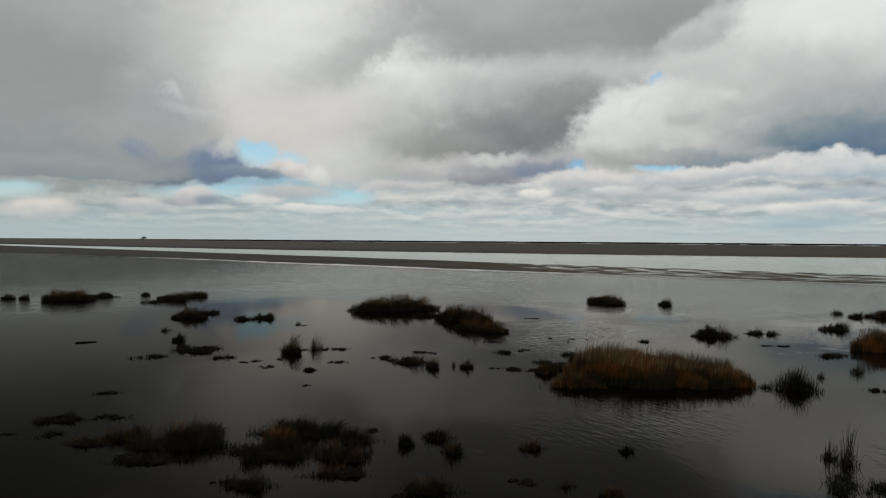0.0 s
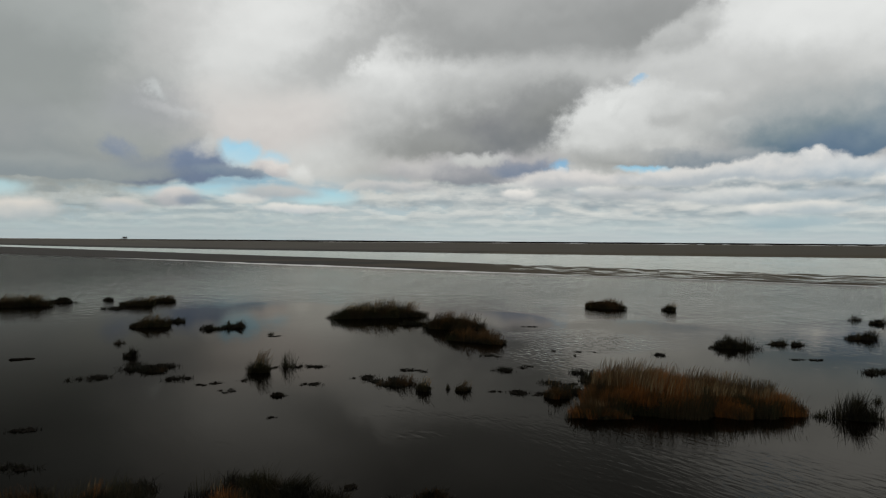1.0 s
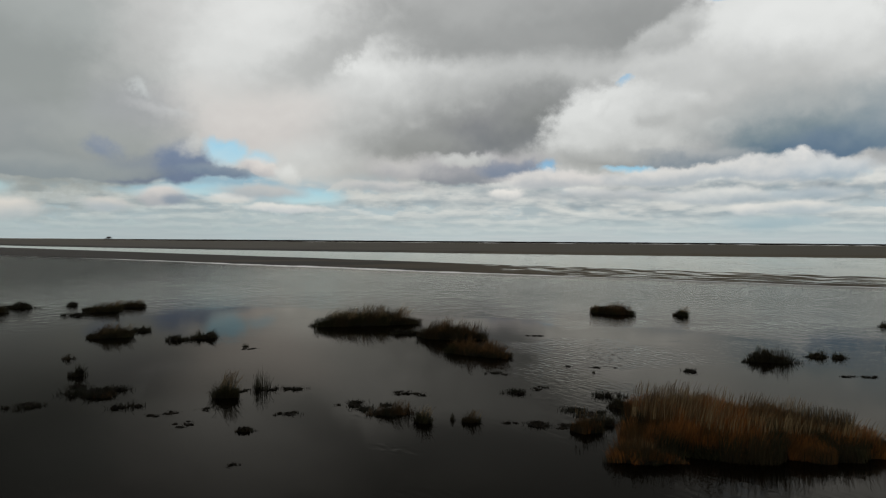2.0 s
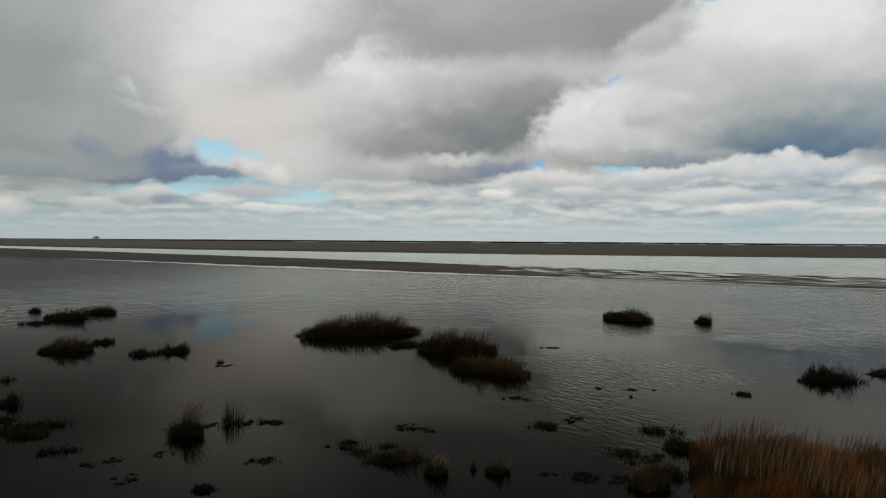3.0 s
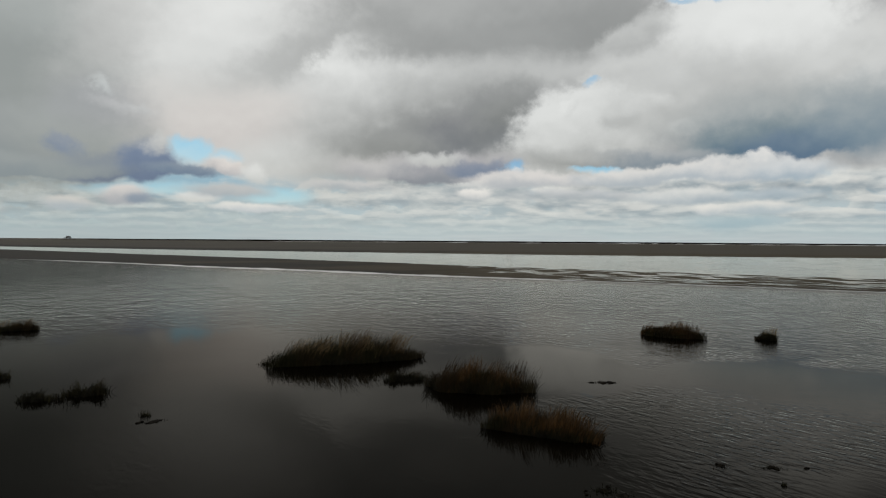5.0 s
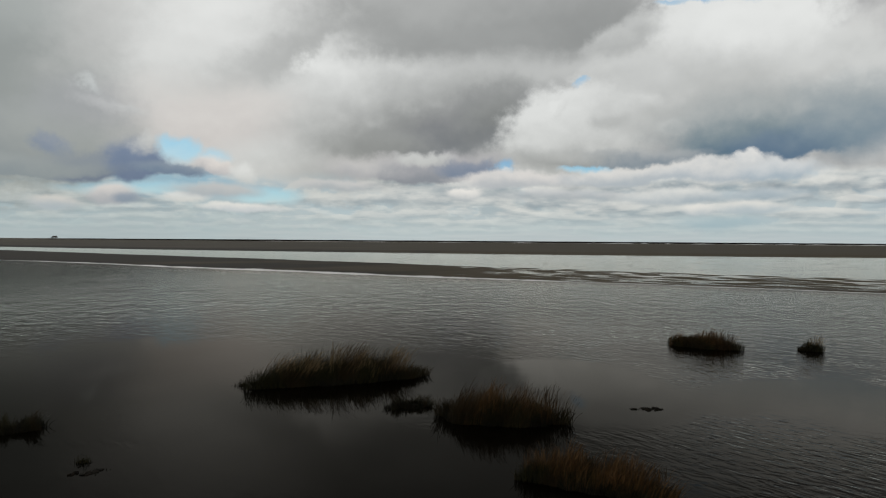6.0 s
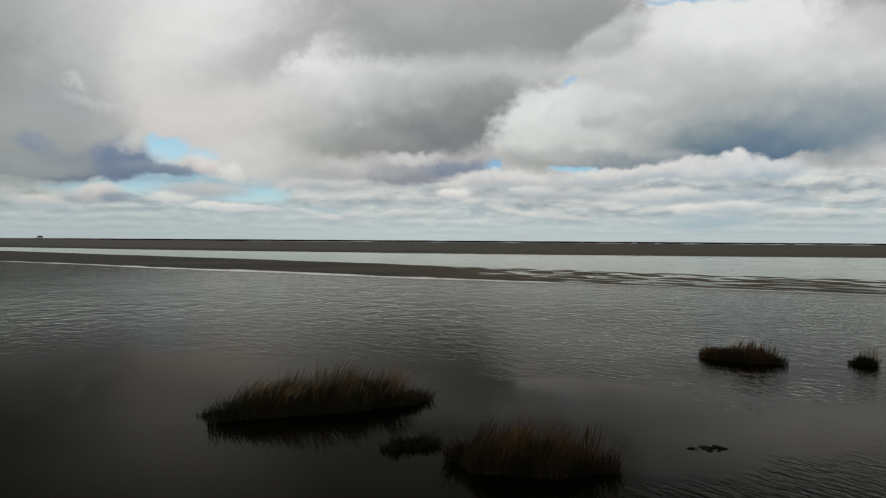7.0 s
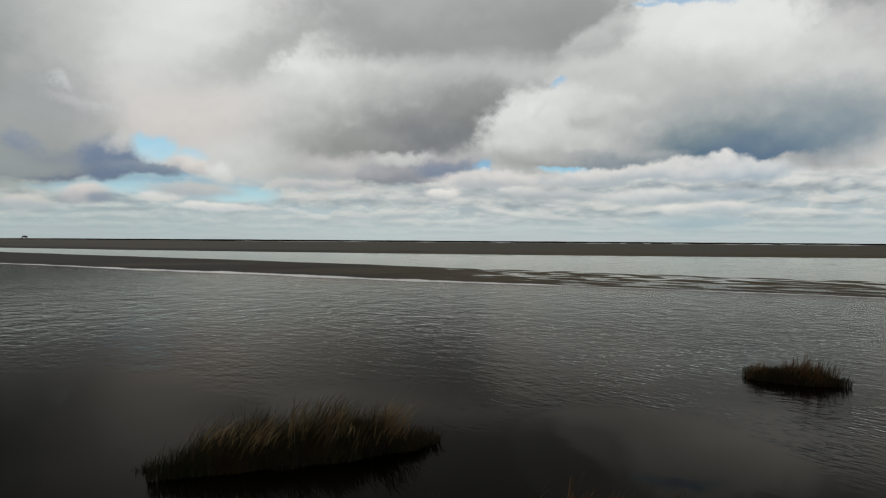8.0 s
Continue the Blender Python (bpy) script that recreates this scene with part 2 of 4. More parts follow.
# scraps of cloud under the great base
sky_now = cloud(sky_now, 4.9, 5.8, 5.5, 1.10, (176, 174, 176), (134, 138, 146), 0.4, 2, 1.0, 0.12)
sky_now = cloud(sky_now, 7.8, 5.7, 2.7, 0.55, (140, 146, 160), (112, 126, 148), 0.5)
sky_now = cloud(sky_now, 4.1, 6.5, 2.3, 0.46, (207, 208, 205), (195, 196, 193), 0.6, 0, 0.9)
sky_now = cloud(sky_now, -1.1, 5.8, 2.8, 0.83, (196, 194, 192), (172, 172, 174), 0.6)
# gaps of blue
sky_now = cloud(sky_now, -15.0, 6.8, 1.6, 0.89, (158, 208, 232), (180, 214, 228), 0.5)
sky_now = cloud(sky_now, -12.3, 6.4, 1.1, 0.54, (176, 210, 226), (196, 214, 222), 0.7)
sky_now = cloud(sky_now, -8.4, 3.5, 2.7, 0.64, (164, 208, 222), (178, 212, 220), 0.5)
sky_now = cloud(sky_now, -16.3, 3.8, 5.5, 0.44, (158, 200, 216), (176, 208, 216), 0.6)
sky_now = cloud(sky_now, -31.6, 3.4, 2.0, 0.55, (170, 204, 212), (184, 208, 212), 0.6)
sky_now = cloud(sky_now, 10.4, 5.9, 0.7, 0.50, (132, 178, 212), (160, 194, 216), 0.6)
sky_now = cloud(sky_now, 10.6, 5.6, 0.4, 0.23, (220, 222, 222), (200, 206, 210), 0.6, 20, 0.8)
sky_now = cloud(sky_now, 17.2, 12.4, 0.8, 0.26, (150, 192, 222), (178, 202, 220), 0.6, 0, 0.8)
sky_now = cloud(sky_now, 17.2, 5.8, 1.9, 0.26, (146, 198, 224), (176, 206, 220), 0.5)
sky_now = cloud(sky_now, 23.7, 17.5, 1.3, 0.21, (150, 190, 220), (176, 202, 220), 0.6, 0, 0.8)
sky_now = cloud(sky_now, 26.2, 17.8, 2.6, 0.33, (132, 176, 214), (160, 192, 218), 0.5, -4, 0.8)
# bright scraps
sky_now = cloud(sky_now, -20.8, 10.8, 0.6, 0.39, (217, 222, 219), (205, 210, 207), 0.8, -30, 0.7)
sky_now = cloud(sky_now, -19.7, 9.5, 1.8, 0.39, (211, 212, 209), (199, 200, 197), 0.7, -10, 0.9)
sky_now = cloud(sky_now, -17.5, 7.1, 0.9, 0.53, (205, 206, 203), (191, 192, 189), 0.7, 10, 0.8)
sky_now = cloud(sky_now, -21.3, 9.3, 2.8, 1.72, (150, 152, 158), (146, 148, 152), 0.9, 0, 0.5)
sky_now = cloud(sky_now, -12.1, 5.7, 1.5, 0.59, (226, 218, 211), (184, 182, 184), 0.4, -14, 0.9, 0.3)
sky_now = cloud(sky_now, -10.0, 5.2, 0.8, 0.77, (225, 226, 223), (199, 200, 197), 0.5, 0, 0.9)
sky_now = cloud(sky_now, -14.2, 3.2, 1.6, 0.40, (225, 226, 223), (205, 206, 203), 0.4, 0, 0.9)
sky_now = cloud(sky_now, -10.2, 2.5, 3.1, 0.36, (232, 230, 224), (196, 202, 206), 0.4, 0, 0.9)
sky_now = cloud(sky_now, -19.5, 3.4, 1.8, 0.78, (214, 208, 204), (160, 166, 174), 0.35, 0, 0.95, 0.3)
sky_now = cloud(sky_now, -18.3, 3.1, 0.9, 0.35, (140, 152, 168), (126, 142, 160), 0.6)
sky_now = cloud(sky_now, -29.9, 2.0, 2.4, 0.72, (218, 214, 208), (170, 182, 188), 0.4, 0, 0.9, 0.4)
sky_now = cloud(sky_now, -23.3, 2.6, 1.7, 0.51, (206, 204, 200), (168, 180, 188), 0.4, 0, 0.9, 0.4)
sky_now = cloud(sky_now, -12.0, 3.8, 3.1, 0.54, (194, 192, 190), (166, 172, 178), 0.5, 0, 0.9)
sky_now = cloud(sky_now, 11.6, 4.9, 4.9, 0.63, (222, 218, 214), (180, 184, 188), 0.35, 0, 0.95, 0.3)
sky_now = cloud(sky_now, 19.7, 5.2, 4.9, 0.69, (224, 222, 218), (176, 184, 190), 0.35, 3, 0.95, 0.3)
sky_now = cloud(sky_now, 27.1, 5.5, 4.4, 0.82, (228, 226, 222), (172, 182, 190), 0.3, 2, 0.95, 0.3)
sky_now = cloud(sky_now, 29.3, 6.1, 0.9, 0.56, (232, 230, 226), (200, 204, 206), 0.35)
sky_now = cloud(sky_now, 31.3, 5.2, 3.0, 0.71, (216, 218, 218), (160, 176, 188), 0.4, 0, 0.95, 0.3)
sky_now = cloud(sky_now, 7.4, 3.9, 1.5, 0.46, (240, 236, 230), (190, 194, 196), 0.4, 0, 0.95, 0.4)
sky_now = cloud(sky_now, -2.9, 4.4, 3.2, 0.41, (204, 202, 200), (170, 176, 180), 0.5, 0, 0.9)
sky_now = cloud(sky_now, 16.0, 3.7, 5.1, 0.40, (198, 200, 202), (164, 172, 178), 0.6, 0, 0.8)
sky_now = cloud(sky_now, 24.1, 3.6, 3.8, 0.59, (226, 226, 222), (168, 180, 188), 0.4, 0, 0.9, 0.4)
sky_now = cloud(sky_now, 30.0, 3.6, 2.8, 0.40, (178, 190, 198), (160, 176, 186), 0.6, 0, 0.8)
sky_now = cloud(sky_now, 29.3, 2.6, 2.5, 0.52, (230, 228, 222), (180, 192, 198), 0.35, 0, 0.95, 0.3)
sky_now = cloud(sky_now, 25.8, 2.5, 1.3, 0.42, (232, 230, 224), (190, 198, 202), 0.4, 0, 0.95, 0.3)
sky_now = cloud(sky_now, 27.1, 1.5, 3.3, 0.49, (166, 188, 196), (156, 182, 192), 0.7, 0, 0.8)
seen_sky = mixed(wt, 0.06, sky_now, clear)

backdrop = wt.nodes.new("ShaderNodeBackground")
wt.links.new(seen_sky, backdrop.inputs["Color"])
backdrop.inputs["Strength"].default_value = 0.96
wt.links.new(backdrop.outputs[0], wt.nodes.new("ShaderNodeOutputWorld").inputs["Surface"])

sun = new("sun", bpy.data.lights.new("sun", "SUN"))
sun.data.energy, sun.data.angle, sun.data.color = 0.6, radians(12), (1.0, 0.95, 0.88)
sun.matrix_world = look((0, 0, 0), (-math.sin(radians(SUN_AZ)) * math.cos(radians(SUN_EL)),
                                    -math.cos(radians(SUN_AZ)) * math.cos(radians(SUN_EL)), -math.sin(radians(SUN_EL))))


# ---- materials ----
def material(name, rough=0.9, ior=1.45):
    mat = bpy.data.materials.new(name)
    mat.use_nodes = True
    tree = mat.node_tree
    bsdf = tree.nodes["Principled BSDF"]
    bsdf.inputs["Roughness"].default_value = rough
    bsdf.inputs["IOR"].default_value = ior
    bsdf.inputs["Specular IOR Level"].default_value = 0.5 if ior < 1.4 else 0.2
    return mat, tree, bsdf


def bumped(tree, bsdf, height, strength, distance):
    n = tree.nodes.new("ShaderNodeBump")
    n.inputs["Distance"].default_value = distance
    plug(tree, n.inputs["Strength"], strength)
    plug(tree, n.inputs["Height"], height)
    tree.links.new(n.outputs[0], bsdf.inputs["Normal"])


def world_place(tree):
    return tree.nodes.new("ShaderNodeNewGeometry").outputs["Position"]


def stretched(tree, where, scale, turn=0.0):
    n = tree.nodes.new("ShaderNodeMapping")
    n.vector_type = "TEXTURE"
    plug(tree, n.inputs["Vector"], where)
    n.inputs["Rotation"].default_value = (0, 0, radians(turn))
    n.inputs["Scale"].default_value = [1 / s for s in scale]
    return n.outputs[0]


def water_material():
    """Shallow murky marsh water: dark silt under a smooth skin, ruffled by wind in patches, rough far out at sea."""
    mat, tree, bsdf = material("marsh_water", 0.03, 1.068)
    at = world_place(tree)
    silt = grain(tree, at, 0.12, 5.0, 0.6)
    plug(tree, bsdf.inputs["Base Color"], mixed(tree, ramp(tree, silt, 0.35, 0.65), (0.0012, 0.0010, 0.0006), (0.0034, 0.0029, 0.0017)))
    split = tree.nodes.new("ShaderNodeSeparateXYZ")
    tree.links.new(at, split.inputs[0])
    x, y = split.outputs[0], split.outputs[1]
    # open water is ruffled, the sheltered marsh lies calm, with finer ripples in its eastern half; the channel behind the spit is smooth
    wander = grain(tree, at, 0.11, 3.0, 0.5)
    far_west = maths(tree, "MULTIPLY", maths(tree, "MAXIMUM", maths(tree, "MULTIPLY_ADD", x, -1.0, -9.0), 0.0), 1.4)
    reach = maths(tree, "MULTIPLY_ADD", wander, 16.0, maths(tree, "MULTIPLY_ADD", x, 0.4, maths(tree, "ADD", y, far_west)))
    open_water = maths(tree, "MULTIPLY_ADD", ramp(tree, reach, 50.0, 66.0), 0.55, ramp(tree, reach, 44.0, 50.0, 0.0, 0.45))
    channel = ramp(tree, maths(tree, "MULTIPLY_ADD", x, 0.74, y), 92.0, 104.0, 1.0, 0.03)
    open_water = maths(tree, "MULTIPLY", open_water, channel)
    # the wind comes from the west and ruffles that side more
    west = ramp(tree, maths(tree, "MULTIPLY_ADD", wander, 10.0, x), -32.0, 0.0, 1.0, 0.0)
    east = ramp(tree, maths(tree, "MULTIPLY_ADD", wander, 9.0, x), 5.5, 8.5)
    mirror_noise = grain(tree, stretched(tree, at, (0.05, 0.09, 1), 15), 1.0, 3.0, 0.5)
    # ripples are cut back in the south-east, placed to fit the camera's view
    ripple_cut = ramp(tree, maths(tree, "MULTIPLY_ADD", wander, 9.0, x), 10.5, 13.5, 1.0, 0.12)
    east = maths(tree, "MULTIPLY", east, maths(tree, "MAXIMUM", ripple_cut, ramp(tree, maths(tree, "MULTIPLY_ADD", wander, 6.0, y), 33.0, 39.0)))
    tongues = ramp(tree, grain(tree, stretched(tree, at, (0.16, 0.20, 1), 20), 1.0, 3.0, 0.5), 0.44, 0.58)
    rippled = maths(tree, "MULTIPLY_ADD", maths(tree, "MULTIPLY", east, maths(tree, "MULTIPLY_ADD", tongues, 0.9, 0.1)), 0.95, maths(tree, "MULTIPLY", tongues, 0.10))
    rippled = maths(tree, "MULTIPLY", rippled, ramp(tree, y, 18.0, 27.0, 0.45, 1.0))
    cats_paws = ramp(tree, grain(tree, stretched(tree, at, (0.35, 0.8, 1), -12), 1.0, 2.0, 0.5), 0.60, 0.70, 0.0, 0.32)
    rippled = maths(tree, "MAXIMUM", rippled, cats_paws)
    rippled = maths(tree, "MAXIMUM", rippled, maths(tree, "MULTIPLY", open_water, maths(tree, "MULTIPLY_ADD", east, 0.5, 0.45)))
    # a slick between the tufts stays calm, an oval placed to fit the camera's view
    slick_x, slick_y = maths(tree, "MULTIPLY_ADD", x, 0.42, -1.30), maths(tree, "MULTIPLY_ADD", y, 0.26, -8.9)
    slick = maths(tree, "ADD", maths(tree, "MULTIPLY", slick_x, slick_x), maths(tree, "MULTIPLY", slick_y, slick_y))
    slick = ramp(tree, maths(tree, "MULTIPLY_ADD", wander, 0.9, slick), 1.25, 1.75)
    rippled = maths(tree, "MULTIPLY", rippled, slick)
    open_water = maths(tree, "MULTIPLY", open_water, slick)
    far_rough = ramp(tree, y, 500.0, 1000.0, 0.0, 0.4)
    plug(tree, bsdf.inputs["Roughness"], maths(tree, "ADD", maths(tree, "MULTIPLY_ADD", open_water, 0.04, 0.04), far_rough))
    ripple = grain(tree, stretched(tree, at, (2.9, 6.8, 1), -62), 1.0, 1.5, 0.5, 0.5)
    fine_lines = grain(tree, stretched(tree, at, (2.2, 9.5, 1), -58), 1.0, 1.0, 0.5, 0.3)
    ripple = maths(tree, "MULTIPLY_ADD", maths(tree, "SUBTRACT", fine_lines, 0.5), ramp(tree, y, 16.0, 34.0, 0.45, 0.2), ripple)
    wavelet = grain(tree, stretched(tree, at, (5.6, 2.9, 1), 22), 1.0, 3.0, 0.55)
    swell = grain(tree, stretched(tree, at, (2.1, 1.1, 1), 34), 1.0, 2.0, 0.5)
    chop = grain(tree, stretched(tree, at, (0.75, 0.48, 1), -18), 1.0, 4.0, 0.6, 0.4)
    swell = maths(tree, "ADD", swell, maths(tree, "MULTIPLY", maths(tree, "SUBTRACT", chop, 0.5), ramp(tree, y, 40.0, 62.0, 0.0, 2.6)))
    height = maths(tree, "ADD", maths(tree, "MULTIPLY", maths(tree, "SUBTRACT", ripple, 0.5), maths(tree, "MULTIPLY", rippled, 0.22)),
                   maths(tree, "MULTIPLY", maths(tree, "MULTIPLY_ADD", maths(tree, "SUBTRACT", swell, 0.5), 1.7, maths(tree, "SUBTRACT", wavelet, 0.5)),
                         maths(tree, "MAXIMUM", maths(tree, "MULTIPLY", open_water, maths(tree, "MULTIPLY_ADD", maths(tree, "MULTIPLY_ADD", east, -0.28, west), 0.42, 0.34)), 0.006)))
    bumped(tree, bsdf, height, 1.0, 0.08)
    # what the water mirrors is tinted a little warm
    normal, rough = bsdf.inputs["Normal"].links[0].from_socket, bsdf.inputs["Roughness"].links[0].from_socket
    skin, gloss, blend = (tree.nodes.new(k) for k in ("ShaderNodeBsdfGlossy", "ShaderNodeFresnel", "ShaderNodeMixShader"))
    # shading is put into the mirror strength by place: dim in the west, brighter eastwards
    mirror_place = maths(tree, "SUBTRACT", maths(tree, "MULTIPLY_ADD", mirror_noise, 5.0, x), ramp(tree, y, 8.0, 15.0, 1.8, 0.0))
    clear = maths(tree, "ADD", ramp(tree, mirror_place, -5.6, -0.8, 1.047, 1.087), ramp(tree, mirror_place, 4.5, 9.0, 0.0, 0.036))
    # dimmed again in mid-distance, brightened near in the east and in the slick
    clear = maths(tree, "SUBTRACT", clear, maths(tree, "MULTIPLY", ramp(tree, y, 22.0, 31.0, 0.0, 0.012), ramp(tree, maths(tree, "ABSOLUTE", maths(tree, "SUBTRACT", mirror_place, 2.5)), 6.0, 3.0)))
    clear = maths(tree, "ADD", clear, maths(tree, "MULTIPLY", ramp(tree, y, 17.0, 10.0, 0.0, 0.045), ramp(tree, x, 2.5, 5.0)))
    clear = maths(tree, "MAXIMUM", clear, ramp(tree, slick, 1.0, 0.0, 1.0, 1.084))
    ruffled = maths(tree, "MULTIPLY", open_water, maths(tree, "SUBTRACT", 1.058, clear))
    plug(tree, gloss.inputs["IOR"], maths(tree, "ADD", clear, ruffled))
    skin.inputs["Color"].default_value = (0.99, 0.945, 0.87, 1.0)
    tree.links.new(rough, skin.inputs["Roughness"])
    for n in (skin, gloss):
        tree.links.new(normal, n.inputs["Normal"])
    bsdf.inputs["Specular IOR Level"].default_value = 0.0
    # darkening put into the mirror: choppy open water, most in the west, and the far sea
    choppy = maths(tree, "MULTIPLY_ADD", maths(tree, "MULTIPLY", open_water, -1.0), maths(tree, "MULTIPLY_ADD", west, 0.46, 0.08), ramp(tree, y, 500.0, 900.0, 1.0, 0.42))
    # mirror falloff is steepened to darken the water close by
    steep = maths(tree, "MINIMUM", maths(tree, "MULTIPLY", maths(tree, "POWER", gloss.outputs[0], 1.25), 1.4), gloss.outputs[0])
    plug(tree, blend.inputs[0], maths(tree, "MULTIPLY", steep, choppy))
    tree.links.new(bsdf.outputs[0], blend.inputs[1])
    tree.links.new(skin.outputs[0], blend.inputs[2])
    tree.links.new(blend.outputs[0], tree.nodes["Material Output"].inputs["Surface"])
    return mat


def mud_material():
    """Wet tidal mud and sand, brown-grey, darker where it is soaked."""
    mat, tree, bsdf = material("tidal_mud", 0.9)
    at = world_place(tree)
    patch = grain(tree, stretched(tree, at, (0.02, 0.05, 1), 35), 1.0, 6.0, 0.6)
    speck = grain(tree, at, 3.0, 4.0, 0.6)
    split = tree.nodes.new("ShaderNodeSeparateXYZ")
    tree.links.new(at, split.inputs[0])
    dry = ramp(tree, maths(tree, "MULTIPLY_ADD", patch, 0.14, split.outputs[2]), 0.30, 0.46)
    c = mixed(tree, dry, mixed(tree, ramp(tree, maths(tree, "MULTIPLY_ADD", split.outputs[0], 0.004, patch), 0.38, 0.62), (0.020, 0.017, 0.012), (0.066, 0.052, 0.028)), (0.070, 0.061, 0.043))
    c = mixed(tree, ramp(tree, speck, 0.4, 0.7, 0.0, 0.35), c, (0.030, 0.027, 0.022))
    plug(tree, bsdf.inputs["Base Color"], c)
    # near the water line the mud is soaked and shines
    soaked = maths(tree, "MULTIPLY_ADD", patch, 0.03, split.outputs[2])
    plug(tree, bsdf.inputs["Roughness"], ramp(tree, soaked, 0.004, 0.03, 0.34, 0.9))
    plug(tree, bsdf.inputs["Specular IOR Level"], ramp(tree, soaked, 0.004, 0.03, 0.35, 0.15))
    bumped(tree, bsdf, speck, 0.3, 0.02)
    return mat


def peat_material():
    mat, tree, bsdf = material("root_mud", 0.8)
    at = world_place(tree)
    lumps = grain(tree, at, 9.0, 5.0, 0.65)
    bsdf.inputs["Specular IOR Level"].default_value = 0.05
    plug(tree, bsdf.inputs["Base Color"], mixed(tree, ramp(tree, lumps, 0.35, 0.7), (0.006, 0.005, 0.004), (0.020, 0.016, 0.011)))
    bumped(tree, bsdf, lumps, 0.8, 0.03)
    return mat


def blade_material(name, a, b, c):
    """Grass: each blade takes its own mix of three colours."""
    mat, tree, bsdf = material(name, 0.75)
    chance = tree.nodes.new("ShaderNodeNewGeometry").outputs["Random Per Island"]
    patch = grain(tree, world_place(tree), 1.3, 3.0, 0.5)
    col = mixed(tree, ramp(tree, chance, 0.1, 0.9), a, b)
    col = mixed(tree, ramp(tree, patch, 0.42, 0.60, 0.0, 0.85), col, c)
    plug(tree, bsdf.inputs["Base Color"], col)
    return mat


def foam_material():
    mat, tree, bsdf = material("sea_foam", 0.6)
    bubbles = grain(tree, world_place(tree), 6.0, 4.0, 0.6)
    plug(tree, bsdf.inputs["Base Color"], mixed(tree, bubbles, (0.62, 0.62, 0.60), (0.85, 0.85, 0.83)))
    return mat


def timber_material():
    mat, tree, bsdf = material("weathered_timber", 0.8)
    streak = grain(tree, stretched(tree, world_place(tree), (2, 2, 9)), 1.0, 4.0, 0.6)
    plug(tree, bsdf.inputs["Base Color"], mixed(tree, streak, (0.05, 0.045, 0.04), (0.12, 0.105, 0.09)))
    return mat


WATER, MUD, PEAT, FOAM, TIMBER = water_material(), mud_material(), peat_material(), foam_material(), timber_material()
OLIVE = blade_material("olive_grass", (0.012, 0.014, 0.005), (0.042, 0.036, 0.012), (0.034, 0.023, 0.009))
STRAW = blade_material("straw_stems", (0.13, 0.088, 0.042), (0.28, 0.20, 0.10), (0.085, 0.052, 0.022))
RUST = blade_material("rusty_reed", (0.110, 0.042, 0.009), (0.30, 0.115, 0.026), (0.046, 0.030, 0.009))
BROWN = blade_material("brown_stems", (0.058, 0.031, 0.010), (0.15, 0.080, 0.029), (0.032, 0.020, 0.008))
WEED = blade_material("dark_weed", (0.007, 0.0065, 0.004), (0.024, 0.019, 0.009), (0.012, 0.013, 0.005))


# ---- helpers for building ----
def mesh_of(name, verts, faces, mat, smooth=False):
    data = bpy.data.meshes.new(name)
    data.from_pydata([tuple(v) for v in verts], [], faces)
    data.materials.append(mat)
    if smooth:
        data.shade_smooth()
    data.update()
    return data


def part(name, data, parent, label="", kind=""):
    ob = new(name, data)
    ob.parent = parent
    return tagged(ob, label, kind=kind)


def grid_mesh(name, pts, mat, smooth=True):
    """A mesh from a rows x columns x 3 array."""
    r, c = pts.shape[:2]
    i = np.arange(r * c).reshape(r, c)
    quads = np.stack([i[:-1, :-1], i[:-1, 1:], i[1:, 1:], i[1:, :-1]], -1).reshape(-1, 4)
    data = bpy.data.meshes.new(name)
    data.vertices.add(r * c)
    data.vertices.foreach_set("co", pts.reshape(-1).astype(np.float32))
    data.loops.add(quads.size)
    data.loops.foreach_set("vertex_index", quads.reshape(-1).astype(np.int32))
    data.polygons.add(len(quads))
    data.polygons.foreach_set("loop_start", np.arange(0, quads.size, 4, dtype=np.int32))
    data.update(calc_edges=True)
    data.materials.append(mat)
    if smooth:
        data.shade_smooth()
    return data


def waves2(x, y, seed, octaves, first):
    """Smooth pseudo-random relief from summed sines."""
    rng = np.random.default_rng(seed)
    out = np.zeros_like(x)
    k, a = 2 * math.pi / first, 1.0
    for o in range(octaves):
        for j in range(3):
            th, ph = rng.uniform(0, math.pi), rng.uniform(0, 6.28)
            q = k * rng.uniform(0.8, 1.25)
            out += a * np.sin(q * (x * math.cos(th) + y * math.sin(th)) + ph + 1.3 * np.sin(0.37 * q * (x * math.sin(th) - y * math.cos(th)) + j))
        k, a = k * 2.0, a * 0.55
    return out / 3.5


# ---- the ground: one sheet to the horizon, rising out of the water as mud banks ----
def shore_near(x):
    return 88 - 0.74 * x


def shore_back(x):
    return 124 - 0.95 * x


def shore_far(x):
    xx = np.clip(x, -400, 200)
    return 209 - 0.44 * xx + 0.00111 * xx * xx


